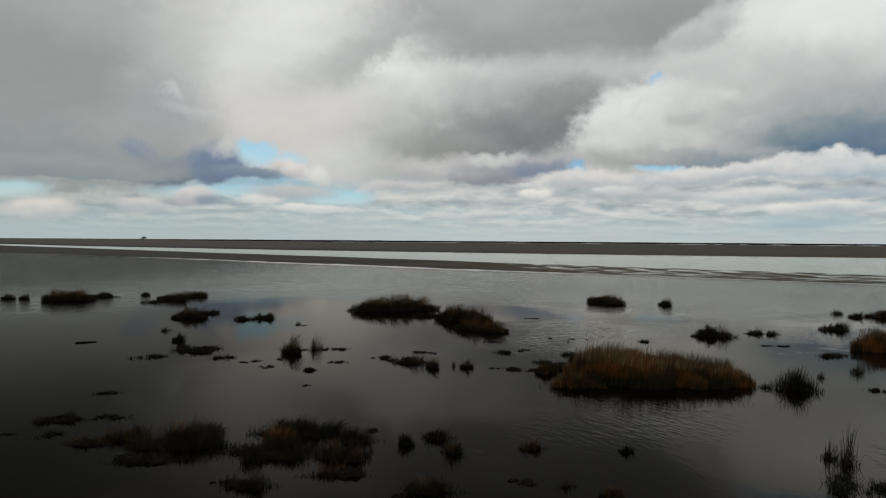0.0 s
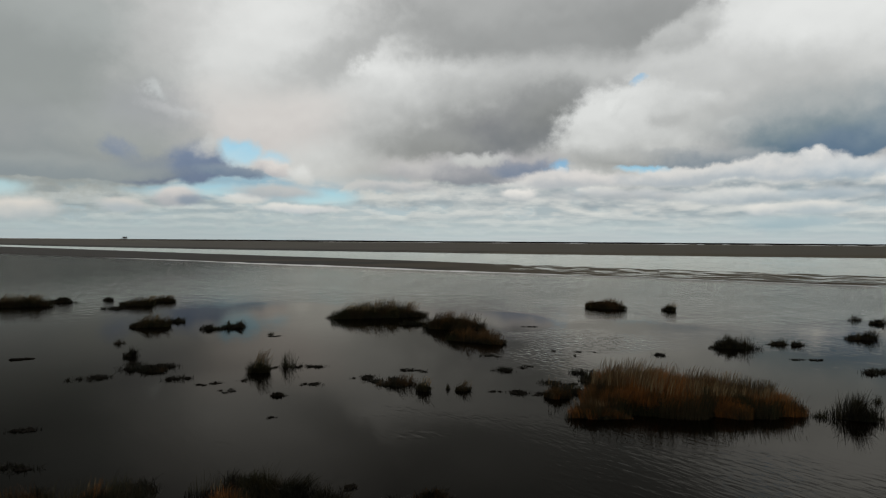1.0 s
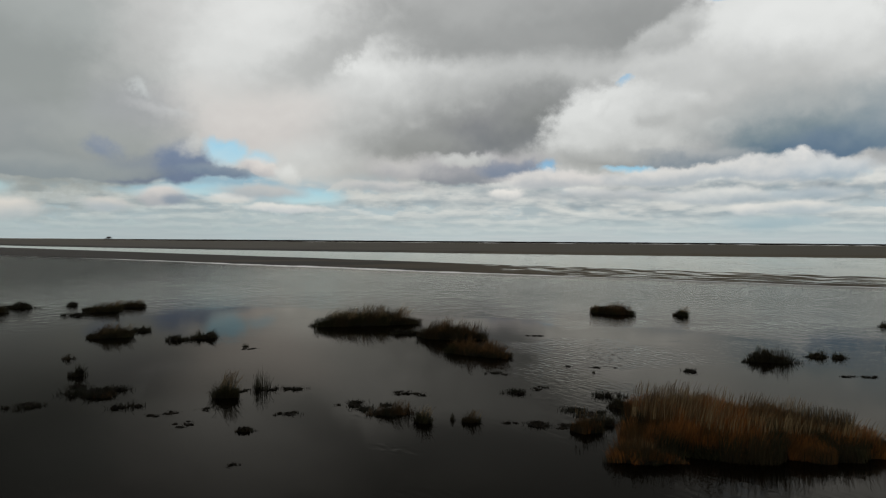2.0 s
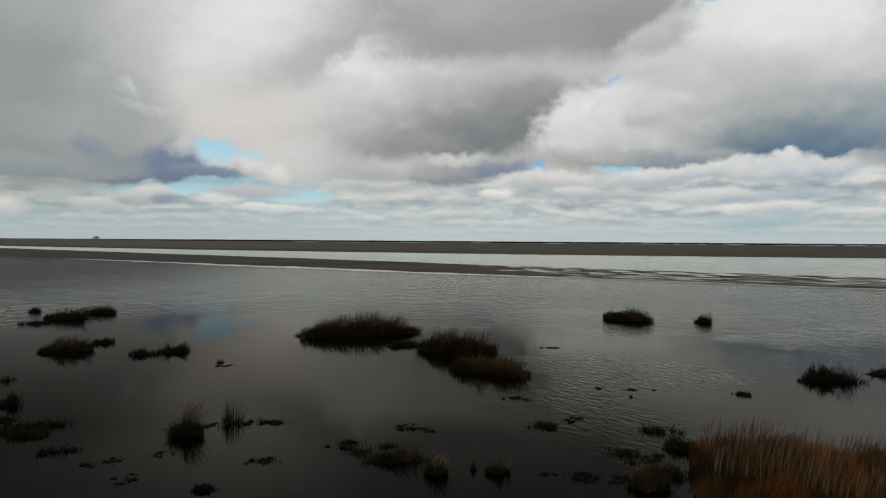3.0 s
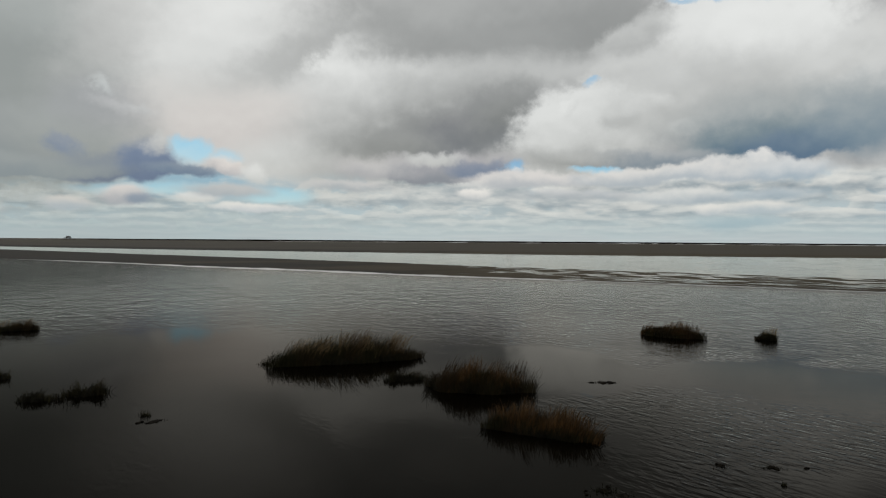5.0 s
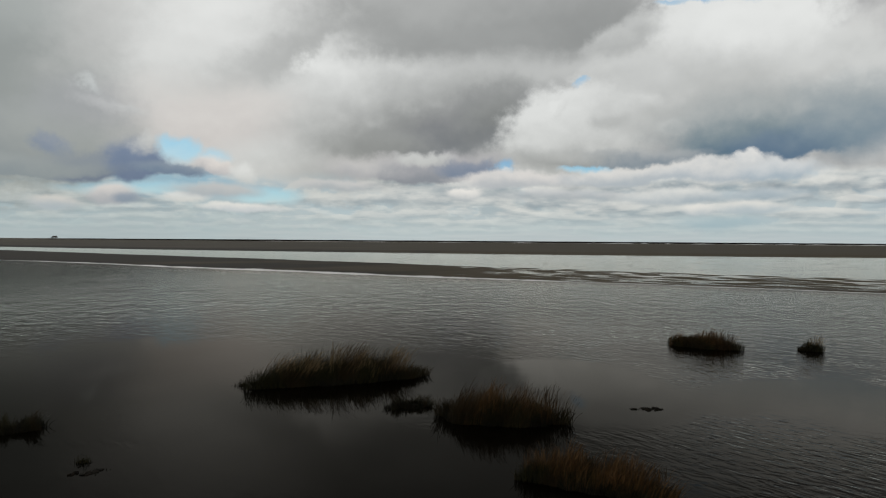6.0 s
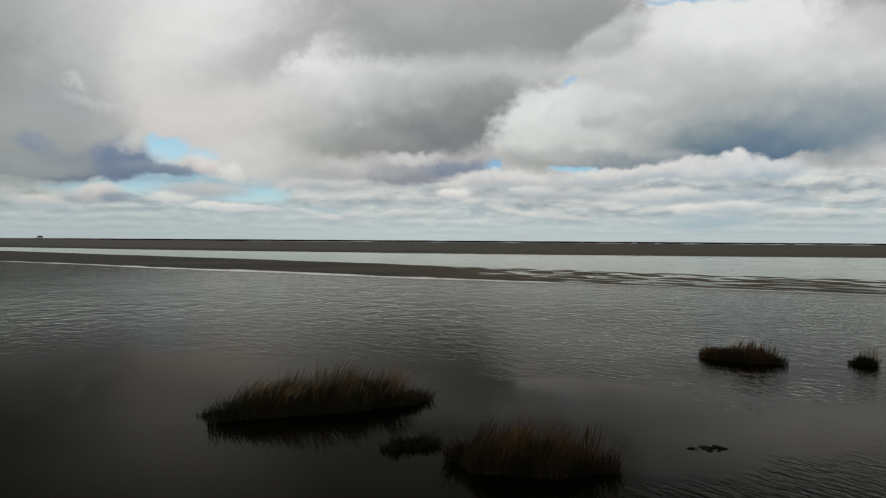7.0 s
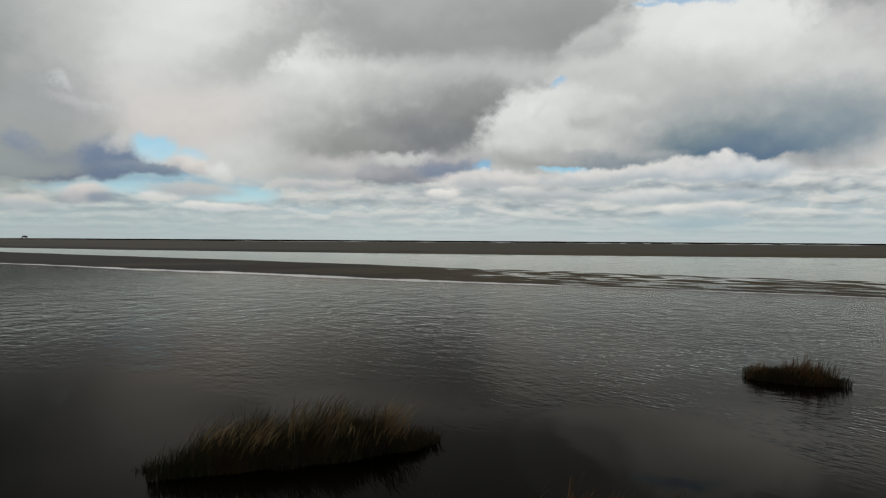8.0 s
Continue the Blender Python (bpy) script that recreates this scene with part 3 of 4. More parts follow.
def ground_height(x, y):
    z = -0.30 + 0.03 * waves2(x, y, 5, 3, 30.0)
    wob = 2.2 * waves2(x, y, 11, 4, 60.0)
    n1, n2 = (y - shore_near(x)) / 1.24 + wob * 0.5, (shore_back(x) - y) / 1.38 + wob * 0.6
    # the spit: a firm back in the west that thins out into wet streaks
    firm = np.clip((16.0 - x) / 44.0, 0.0, 1.0)
    crest = 0.010 + 0.16 * firm
    lens = np.clip(np.minimum(n1 * 0.05, n2 * 0.035), -1, 1)
    u, v = (x * 0.80 - y * 0.60), (x * 0.60 + y * 0.80)
    streak = (0.45 * waves2(u * 0.45, v, 21, 5, 12.0) + 1.0 * waves2(u * 0.38, v, 23, 5, 2.7)) * (0.030 * (1 - firm) + 0.006)
    spit = np.minimum(lens, crest) + streak * (lens > 0) - 0.007 * (1 - firm)
    z = np.maximum(z, np.where((n1 > -8) & (n2 > -8), spit, -0.3))
    n3 = y - shore_far(x) + wob * 0.8
    sea = 1150 + 60 * waves2(x, y, 8, 3, 900.0) + np.clip(-x - 100, 0, 1500) * 1.6
    bank = np.minimum(np.minimum(n3 * 0.012, 0.35), (sea - np.hypot(x, y)) * 0.01) + 0.03 * waves2(x, y * 1.6, 31, 4, 70.0) * np.clip(n3 / 20, 0, 1)
    return np.maximum(z, np.where(n3 > -20, bank, -0.3))


def ground_sheet():
    az_cols = np.concatenate([np.linspace(-180, -52, 22)[:-1], np.linspace(-52, 58, 620), np.linspace(58, 180, 22)[1:]])
    rad = np.concatenate([np.linspace(0.5, 50, 30)[:-1], np.linspace(50, 145, 290)[:-1], np.linspace(145, 420, 130)[:-1], np.geomspace(420, 4900, 50)])
    a, r = np.meshgrid(np.radians(az_cols), rad)
    x, y = r * np.sin(a), r * np.cos(a)
    return grid_mesh("ground", np.stack([x, y, ground_height(x, y)], -1), MUD)


ground = tagged(new("ground", ground_sheet()), "dark brown tidal mud flat rising as low bare banks", "ground", kind="structure")


def water_sheet():
    a, r = np.meshgrid(np.radians(np.linspace(-180, 180, 97)), np.concatenate([[0.0], np.geomspace(2, 4900, 40)]))
    return grid_mesh("water", np.stack([r * np.sin(a), r * np.cos(a), 0 * r], -1), WATER, False)


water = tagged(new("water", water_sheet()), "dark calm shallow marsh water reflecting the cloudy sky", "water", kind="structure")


# ---- plants ----
def footprint(rng, n, w, d, ragged, blunt=1.0):
    """Random root places in a ragged ellipse."""
    th, q = rng.uniform(0, 2 * math.pi, n), np.sqrt(rng.uniform(0, 1, n))
    edge = 1 + ragged * (0.5 * np.sin(3 * th + rng.uniform(0, 6)) + 0.4 * np.sin(5 * th + rng.uniform(0, 6)) + 0.3 * np.sin(9 * th + rng.uniform(0, 6)))
    c, s = np.cos(th), np.sin(th)
    return 0.5 * w * q * edge * np.sign(c) * np.abs(c) ** blunt, 0.5 * d * q * edge * np.sign(s) * np.abs(s) ** blunt, q


def blades(name, rng, rx, ry, height, width, lean, wind, mat, z0=-0.02, clump=0.16, splay=0.5):
    """Tapered, bent strips, one island each: root, two joints, tip. They stand in tussocks with a height and a lean of their own."""
    n = len(rx)
    k = int(min(60, max(2, 5 * (np.ptp(rx) + 0.1) * (np.ptp(ry) + 0.1) + 3)))
    pick = rng.integers(0, n, k)
    near = np.argmin((rx[:, None] - rx[pick][None]) ** 2 + (ry[:, None] - ry[pick][None]) ** 2, axis=1)
    height = height * rng.uniform(1 - 1.9 * clump, 1 + clump, k)[near]
    off_x, off_y = rng.normal(0, clump * 0.7, k)[near], rng.normal(0, clump * 0.7, k)[near]
    out_x, out_y = np.clip((rx - rx[pick][near]) * splay, -0.2, 0.2), np.clip((ry - ry[pick][near]) * splay, -0.2, 0.2)
    turn, tilt_way = rng.uniform(0, math.pi, n), rng.uniform(0, 2 * math.pi, n)
    tilt = np.abs(rng.normal(0, lean, n))
    bx, by = np.cos(tilt_way) * tilt + wind * rng.uniform(0.5, 1.3, n) + off_x + out_x, np.sin(tilt_way) * tilt + off_y + out_y
    sx, sy = np.cos(turn) * width / 2, np.sin(turn) * width / 2
    pts = np.zeros((n, 7, 3))
    for k, (f, wd) in enumerate(((0.0, 1.0), (0.45, 0.9), (0.8, 0.6))):
        cx, cy = rx + bx * height * f ** 1.7, ry + by * height * f ** 1.7
        cz = z0 + height * f
        pts[:, 2 * k] = np.stack([cx - sx * wd, cy - sy * wd, cz], -1)
        pts[:, 2 * k + 1] = np.stack([cx + sx * wd, cy + sy * wd, cz], -1)
    pts[:, 6] = np.stack([rx + bx * height, ry + by * height, z0 + height * (1 - 0.25 * tilt)], -1)
    faces = []
    for i in range(n):
        o = 7 * i
        faces += [(o, o + 1, o + 3, o + 2), (o + 2, o + 3, o + 5, o + 4), (o + 4, o + 5, o + 6)]
    return mesh_of(name, pts.reshape(-1, 3), faces, mat)


def mound(name, rng, w, d, top, mat, rough=0.4):
    """A lumpy root pad that stands on the bed and breaks the surface."""
    rings, spokes = 7, 28
    th = np.linspace(0, 2 * math.pi, spokes, endpoint=False)
    edge = 1 + rough * (0.35 * np.sin(3 * th + rng.uniform(0, 6)) + 0.25 * np.sin(5 * th + rng.uniform(0, 6)) + 0.2 * np.sin(8 * th + rng.uniform(0, 6)))
    verts, faces = [], []
    for i in range(rings):
        q = (i + 0.4) / (rings - 0.6)
        z = top * (1 - q ** 2.2) - (0.36 if i == rings - 1 else 0.03 * (i == rings - 2))
        for j in range(spokes):
            jit = rng.normal(0, 0.35 * top) if i < rings - 1 else 0
            verts.append((0.5 * w * q * edge[j] * math.cos(th[j]), 0.5 * d * q * edge[j] * math.sin(th[j]), z + jit))
    faces.append(tuple(range(spokes)))
    for i in range(rings - 1):
        for j in range(spokes):
            k = (j + 1) % spokes
            faces.append((i * spokes + j, (i + 1) * spokes + j, (i + 1) * spokes + k, i * spokes + k))
    faces[0] = tuple(reversed(faces[0]))
    return mesh_of(name, verts, [tuple(reversed(q)) for q in faces], mat, True)


def skirt(rng, w, d, h, wide, parent):
    """Short leaves that hang over the edge of a root pad, coloured dark for the shade there."""
    n = int(500 * (w + d) * min(1.0, 0.4 + 0.4 * w) + 30)
    th = rng.uniform(0, 2 * math.pi, n)
    q = rng.uniform(0.78, 1.0, n) * (1 + 0.08 * np.sin(7 * th + 1) + 0.06 * np.sin(17 * th))
    rx, ry = 0.5 * w * q * np.cos(th), 0.5 * d * q * np.sin(th)
    part("skirt", blades("skirt", rng, rx, ry, h * rng.uniform(0.08, 0.4, n), wide * 1.3, 0.6, 0.0, WEED), parent, "drooping edge leaves, dark for the shaded base", "stuff")


def rooted(name, x, y, seed, turn):
    ob = new(name)
    ob.empty_display_size = 0.2
    ob.matrix_world = pose(x, y, 0, 0, 0, turn)
    return ob, np.random.default_rng(seed)


SEED = [100]


def next_seed():
    SEED[0] += 1
    return SEED[0]


def fine(x, y):
    """Blade width: a hair broader in the far tufts."""
    return 0.0048 + 0.00011 * math.hypot(x, y)


def grass(x, y, w, d, h, turn, rusty=0.0):
    ob, rng = rooted("grass_tuft", x, y, next_seed(), turn)
    wide = fine(x, y)
    n = int(min(13000, 3400 * w * d + 340))
    part("root_pad", mound("root_pad", rng, w * 0.84, d * 0.84, 0.05, PEAT, 0.75), ob, "black muddy root pad")
    blunt = 0.72 if w > 1.5 else 0.95
    rx, ry, q = footprint(rng, n, w * 1.0, d * 0.95, 0.34, blunt)
    part("leafage", blades("leafage", rng, rx, ry, h * rng.uniform(0.3, 0.72, n) * (1 - 0.35 * q ** 4), wide * 1.1, 0.38 if w > 1 else 0.6, 0.14, OLIVE, clump=0.22), ob, kind="stuff")
    m = int(n * (0.16 + 0.35 * rusty))
    rx, ry, q = footprint(rng, m, w * 0.97, d * 0.9, 0.30, blunt)
    tall = h * (0.62 + 0.5 * rng.uniform(0, 1, m) ** 1.6) * (1 - 0.35 * q ** 3)
    part("stem_thatch", blades("stem_thatch", rng, rx, ry, tall, wide * 0.8, 0.16, 0.30, BROWN if rusty else OLIVE, clump=0.16), ob, "dry brown stems" if rusty else "thin olive stems", "stuff")
    # feathery heads, bent over by the wind, above the dark leaves
    m = int(n * 0.10)
    cx = rng.uniform(-0.46, 0.46, 4 + int(4 * w)) * w
    rx, ry, q = footprint(rng, m, w * 0.97, d * 0.85, 0.30, blunt)
    bunch = np.max(np.exp(-((rx[:, None] - cx[None]) / (0.035 * w + 0.04)) ** 2), axis=1)
    keep = rng.uniform(0, 1, m) < 0.15 + bunch
    rx, ry, q, m = rx[keep], ry[keep], q[keep], int(keep.sum())
    lift = h * rng.uniform(0.30, 0.72, m) * (0.65 + 0.35 * bunch[keep]) * (1 - 0.35 * q ** 3)
    part("seed_plume", blades("seed_plume", rng, rx + 0.25 * lift, ry, h * rng.uniform(0.25, 0.55, m), wide * 1.2, 0.30, 0.3 if rusty else 0.65, BROWN if rusty else STRAW, z0=lift, clump=0.30), ob,
         "brown seed heads" if rusty else "pale wind-bent seed heads", "stuff")
    skirt(rng, w, d, h, wide, ob)
    label = "dark olive and brown marsh grass tuft" if rusty else "olive green salt-marsh grass tuft with pale straw tips"
    return tagged(ob, ("large " if w > 1.6 else "small ") + label, "grass tuft", "grass tufts in the marsh")


def slope_of(rx, w):
    """A reed bed is tallest at its western end and runs out eastwards."""
    return 1.0 - 0.42 * np.clip(rx / w + 0.15, -0.1, 0.7)


def reed(x, y, w, d, h, turn):
    ob, rng = rooted("reed_clump", x, y, next_seed(), turn)
    wide = fine(x, y)
    broad = w > 2
    n = int(min(32000, 3000 * w * d + 350))
    blunt = 0.82 if broad else 0.95
    ragged = 0.30 if broad else 0.40
    part("root_pad", mound("root_pad", rng, w * 0.86, d * 0.86, 0.06, PEAT, 0.35 if broad else 0.7), ob, "black muddy root pad")
    rx, ry, q = footprint(rng, n, w * 0.98, d * 0.96, ragged, blunt)
    tuft = 0.94 + 0.09 * np.sin(rx * 4.1 + 1.0) * np.sin(ry * 5.0 + rx * 2.0)
    tall = h * (1.08 - 0.75 * rng.power(2.2, n)[::-1] * rng.uniform(0, 1, n)) * slope_of(rx, w) * tuft * (1 - (0.48 if broad else 0.6) * q ** 4)
    part("stem_thatch", blades("stem_thatch", rng, rx, ry, tall, wide, 0.13 if broad else 0.28, 0.10, RUST, clump=0.17 if broad else 0.24, splay=0.2), ob, "rust-brown upright stems", "stuff")
    m = int(n * 0.7)
    rx, ry, q = footprint(rng, m, w, d, ragged, blunt)
    # olive leaves, dark and dense to deepen the shade low in the bed
    part("leafage", blades("leafage", rng, rx, ry, h * rng.uniform(0.12, 0.72, m) * slope_of(rx, w), wide * 1.25, 0.30, 0.08, OLIVE, clump=0.24, splay=0.2), ob, "dark olive lower leaves", "stuff")
    # green-tinged stems towards the thin eastern end
    k = int(n * 0.5)
    rx, ry, q = footprint(rng, k, w * 0.97, d * 0.95, ragged, blunt)
    east = rng.uniform(0, 1, k) < np.clip(1.6 * rx / w + 0.3, 0.08, 1)
    rx, ry = rx[east], ry[east]
    part("green_stem_thatch", blades("green_stem_thatch", rng, rx, ry, h * rng.uniform(0.5, 1.05, len(rx)) * slope_of(rx, w), wide, 0.15, 0.1, OLIVE, clump=0.14, splay=0.15), ob, "olive-green stems among the rust", "stuff")
    k = int(n * (0.045 if broad else 0.012)) + 4
    rx, ry, q = footprint(rng, k, w * 0.95, d * 0.93, ragged, blunt)
    part("seed_plume", blades("seed_plume", rng, rx, ry, h * rng.uniform(0.35, 0.5, k) * slope_of(rx, w), wide * 1.1, 0.10, 0.22, STRAW, z0=h * 0.66 * slope_of(rx, w), clump=0.16, splay=0.1), ob, "pale feathery seed heads", "stuff")
    skirt(rng, w, d, h, wide, ob)
    label = "broad rust-brown reed bed with dense dry stems in dark water" if broad else "short rust-brown reed clump beside dark water"
    return tagged(ob, label, "reed clump", "reed clumps in the marsh")


def low(x, y, w, d, h, turn):
    ob, rng = rooted("marsh_plant", x, y, next_seed(), turn)
    wide = fine(x, y) * 1.15
    n = int(min(7000, 2200 * w * d + 220))
    part("root_pad", mound("root_pad", rng, w * 0.7, d * 0.7, 0.06, PEAT, 1.0), ob, "black muddy root pad")
    cx, cy = rng.uniform(-0.45, 0.45, 4 + int(5 * w)) * w, rng.uniform(-0.4, 0.4, 4 + int(5 * w)) * d

    def heaped(rx, ry):
        """Shoots stand in heaps with gaps between them."""
        near = np.min(((rx[:, None] - cx[None]) / (0.13 * w + 0.05)) ** 2 + ((ry[:, None] - cy[None]) / (0.16 * d + 0.04)) ** 2, axis=1)
        return np.exp(-0.5 * near)

    rx, ry, q = footprint(rng, n, w * 1.0, d * 1.0, 0.7)
    part("leafage", blades("leafage", rng, rx, ry, h * rng.uniform(0.12, 0.7, n) * (0.35 + 0.75 * heaped(rx, ry)), wide * 1.35, 0.48, 0.06, WEED, clump=0.30), ob, kind="stuff")
    m = int(n * 0.55)
    rx, ry, q = footprint(rng, m, w * 0.9, d * 0.9, 0.6)
    brown = rng.uniform() < 0.45
    part("stem_thatch", blades("stem_thatch", rng, rx, ry, h * rng.uniform(0.3, 0.95, m) * (0.35 + 0.7 * heaped(rx, ry)), wide * 0.7, 0.18, 0.12, BROWN if brown else OLIVE, clump=0.30),
         ob, "rusty brown stems" if brown else "olive-brown stems", "stuff")
    label = " low dark brown marsh plant on a muddy pad" if brown else " low dark green marsh plant on a muddy pad"
    return tagged(ob, ("broad" if w > 0.8 else "small") + label, "marsh plant", "low marsh plants")


def stalks(x, y, w, d, h, turn):
    ob, rng = rooted("reed_stalk_cluster", x, y, next_seed(), turn)
    n = int(60 + 420 * w * d + 80 * w)
    part("root_pad", mound("root_pad", rng, w * 0.6, d * 0.6, 0.02, PEAT, 0.6), ob, "black muddy root pad")
    rx, ry, q = footprint(rng, n, w * 0.9, d * 0.9, 0.4)
    part("stalk_spray", blades("stalk_spray", rng, rx, ry, h * rng.uniform(0.3, 1.15, n) * (1 - 0.45 * q ** 2), 0.0062, 0.14, 0.06, OLIVE, clump=0.05, splay=0.2), ob, kind="stuff")
    m = n // 2
    rx, ry, q = footprint(rng, m, w * 1.2, d * 1.2, 0.5)
    part("leafage", blades("leafage", rng, rx, ry, h * rng.uniform(0.1, 0.36, m), 0.010, 0.5, 0.05, WEED, clump=0.05), ob, kind="stuff")
    label = "tall sparse upright dark reed stalks rising from water" if h > 0.45 else "few short dark reed stalks rising from water"
    return tagged(ob, label, "reed stalks", "sparse reed stalks")


def weed(x, y, w, d, h, turn):
    ob, rng = rooted("weed_drift", x, y, next_seed(), turn)
    n = int(80 + 1300 * w * d)
    spread = 4 + int(w * 8)
    at_x, at_y = np.clip(rng.normal(0, 0.26, spread), -0.5, 0.5) * w, rng.normal(0, 0.34, spread) * d
    sizes = w / spread * rng.choice([0.6, 0.9, 1.6, 3.0], spread)
    for px, py, size in zip(at_x, at_y, sizes):
        pad = part("weed_pad", mound("weed_pad", rng, size, min(d, size * rng.uniform(0.5, 1.2)), max(0.012, min(0.22 * size, h * rng.uniform(0.08, 0.3))), PEAT, 0.9), ob)
        pad.location = (px, py, 0)
    own = rng.choice(spread, n, p=sizes / sizes.sum())
    rx, ry = at_x[own] + rng.normal(0, 0.42, n) * (sizes[own] + 0.03), at_y[own] + rng.normal(0, 0.34, n) * (sizes[own] + 0.03)
    part("sprig_mat", blades("sprig_mat", rng, rx, ry, np.maximum(0.02, h * rng.uniform(0.1, 0.8, n)), 0.010, 0.7, 0.05, WEED, clump=0.12), ob, kind="stuff")
    label = "flat black drift of rotting weed lying on mud" if w > 0.5 else "little scattered heap of black rotting weed in water"
    return tagged(ob, label, "weed drift", "drifts of weed")


grass(-2.42, 35.37, 3.65, 1.30, 0.82, 15)
stalks(-4.61, 34.87, 0.36, 0.27, 0.21, -19)
stalks(-0.36, 36.30, 0.30, 0.24, 0.14, 18)
low(-0.76, 32.51, 0.89, 0.44, 0.31, 20)
grass(0.85, 31.20, 2.15, 0.83, 0.76, -14, rusty=0.25)
grass(1.52, 27.62, 2.05, 0.80, 0.58, -40, rusty=0.25)
grass(9.24, 40.09, 2.02, 0.75, 0.62, -37, rusty=0.2)
grass(12.42, 39.09, 0.64, 0.36, 0.47, -26)
reed(5.45, 18.25, 4.10, 2.75, 0.70, -20)
reed(3.29, 17.02, 1.07, 0.53, 0.39, -4)
reed(2.80, 18.80, 0.55, 0.45, 0.44, 0)
low(3.18, 19.25, 0.62, 0.40, 0.26, 10)
weed(2.35, 19.15, 0.60, 0.30, 0.08, -14)
weed(3.13, 20.27, 1.16, 0.58, 0.12, 9)
low(10.15, 26.32, 1.29, 0.65, 0.52, -9)
stalks(10.19, 27.13, 0.27, 0.21, 0.49, 1)
low(12.05, 27.15, 0.67, 0.34, 0.30, 1)
low(12.66, 26.92, 0.42, 0.21, 0.27, 1)
weed(11.06, 23.98, 0.42, 0.21, 0.11, -12)
weed(11.60, 23.90, 0.45, 0.22, 0.11, -11)
stalks(19.70, 35.02, 0.62, 0.50, 0.36, 4)
low(15.99, 28.59, 1.05, 0.53, 0.45, 3)
low(19.74, 33.47, 0.68, 0.34, 0.37, 4)
low(20.58, 33.78, 0.48, 0.24, 0.33, 4)
low(21.14, 33.57, 0.91, 0.45, 0.58, 4)
reed(14.93, 23.22, 2.36, 1.18, 0.67, 3)
weed(12.39, 21.86, 0.98, 0.49, 0.20, 3)
stalks(11.34, 19.10, 0.39, 0.32, 0.35, 2)
low(8.54, 16.83, 0.83, 0.41, 0.68, -16)
stalks(7.84, 17.00, 0.32, 0.26, 0.19, -22)
stalks(9.93, 18.34, 0.21, 0.17, 0.22, 2)
weed(10.56, 16.71, 0.47, 0.23, 0.16, 2)
grass(0.68, 19.47, 0.37, 0.18, 0.26, -0)
stalks(0.32, 19.63, 0.10, 0.08, 0.20, -0)
low(-0.93, 20.16, 0.99, 0.49, 0.32, -3)
grass(-0.27, 19.42, 0.33, 0.17, 0.38, -18)
weed(-1.53, 20.97, 1.04, 0.52, 0.12, 0)
weed(-0.49, 22.04, 0.91, 0.45, 0.07, -18)
grass(-4.65, 21.68, 0.53, 0.27, 0.62, 15)
weed(-4.60, 20.60, 0.50, 0.25, 0.07, 29)
stalks(-4.04, 22.47, 0.45, 0.36, 0.58, 0)
weed(-3.45, 22.59, 0.66, 0.33, 0.12, 20)
weed(-4.41, 22.39, 0.32, 0.16, 0.10, 28)
low(-3.57, 18.88, 0.36, 0.18, 0.13, 15)
weed(-2.93, 20.19, 0.65, 0.32, 0.09, 10)
weed(-5.35, 20.30, 0.46, 0.23, 0.07, 15)
weed(-4.81, 19.38, 0.47, 0.24, 0.06, -13)
weed(-3.31, 16.94, 0.21, 0.10, 0.07, 31)
weed(-5.70, 20.02, 0.24, 0.12, 0.07, -0)
weed(-8.72, 20.75, 0.94, 0.47, 0.16, 27)
low(-9.09, 24.15, 0.37, 0.19, 0.41, 29)
stalks(-10.56, 26.74, 0.38, 0.30, 0.23, 38)
weed(-7.88, 22.35, 1.58, 0.79, 0.21, 8)
low(-7.43, 21.74, 0.60, 0.30, 0.25, 13)
weed(-6.47, 20.81, 0.45, 0.22, 0.20, 8)
grass(-11.33, 31.40, 1.41, 0.70, 0.54, 15)
low(-10.85, 33.09, 0.62, 0.31, 0.29, 18)
grass(-15.47, 40.23, 1.64, 0.56, 0.56, 18)
grass(-15.07, 42.60, 1.32, 0.66, 0.44, 18)
low(-18.31, 43.30, 0.44, 0.22, 0.35, 18)
weed(-16.07, 38.52, 1.19, 0.60, 0.23, -11)
low(-8.66, 30.65, 0.70, 0.35, 0.32, 1)
low(-7.97, 31.15, 0.86, 0.43, 0.40, 18)
grass(-21.10, 39.45, 2.38, 0.81, 0.70, 18)
low(-20.36, 41.88, 1.29, 0.64, 0.42, 18)
grass(-24.85, 40.06, 0.67, 0.33, 0.39, 18)
grass(-23.94, 40.14, 0.51, 0.26, 0.33, 18)
stalks(-6.01, 29.21, 0.26, 0.20, 0.18, 1)
weed(1.86, 22.16, 0.67, 0.33, 0.17, 6)
weed(2.54, 22.57, 0.49, 0.25, 0.09, 18)
weed(1.93, 19.23, 0.56, 0.28, 0.15, 5)
weed(1.43, 19.36, 0.27, 0.13, 0.07, -0)
weed(1.74, 24.51, 0.64, 0.32, 0.09, 17)
weed(5.21, 25.30, 0.10, 0.05, 0.04, -3)
weed(7.07, 24.78, 0.34, 0.17, 0.19, -20)
stalks(4.42, 24.59, 0.08, 0.06, 0.11, -3)
weed(4.09, 31.85, 0.86, 0.27, 0.07, -1)
weed(3.93, 25.55, 0.22, 0.11, 0.08, -1)
weed(4.69, 25.35, 0.37, 0.18, 0.07, -1)
low(4.02, 20.60, 0.52, 0.42, 0.30, -20)
weed(4.07, 21.68, 0.66, 0.33, 0.25, -30)
weed(-5.83, 28.74, 0.46, 0.23, 0.06, 4)
low(-7.38, 13.53, 0.89, 0.45, 0.23, 10)
weed(-6.69, 13.79, 0.68, 0.34, 0.13, 2)
weed(-7.78, 12.51, 0.21, 0.10, 0.09, 22)
weed(-7.00, 12.56, 0.40, 0.20, 0.13, 2)
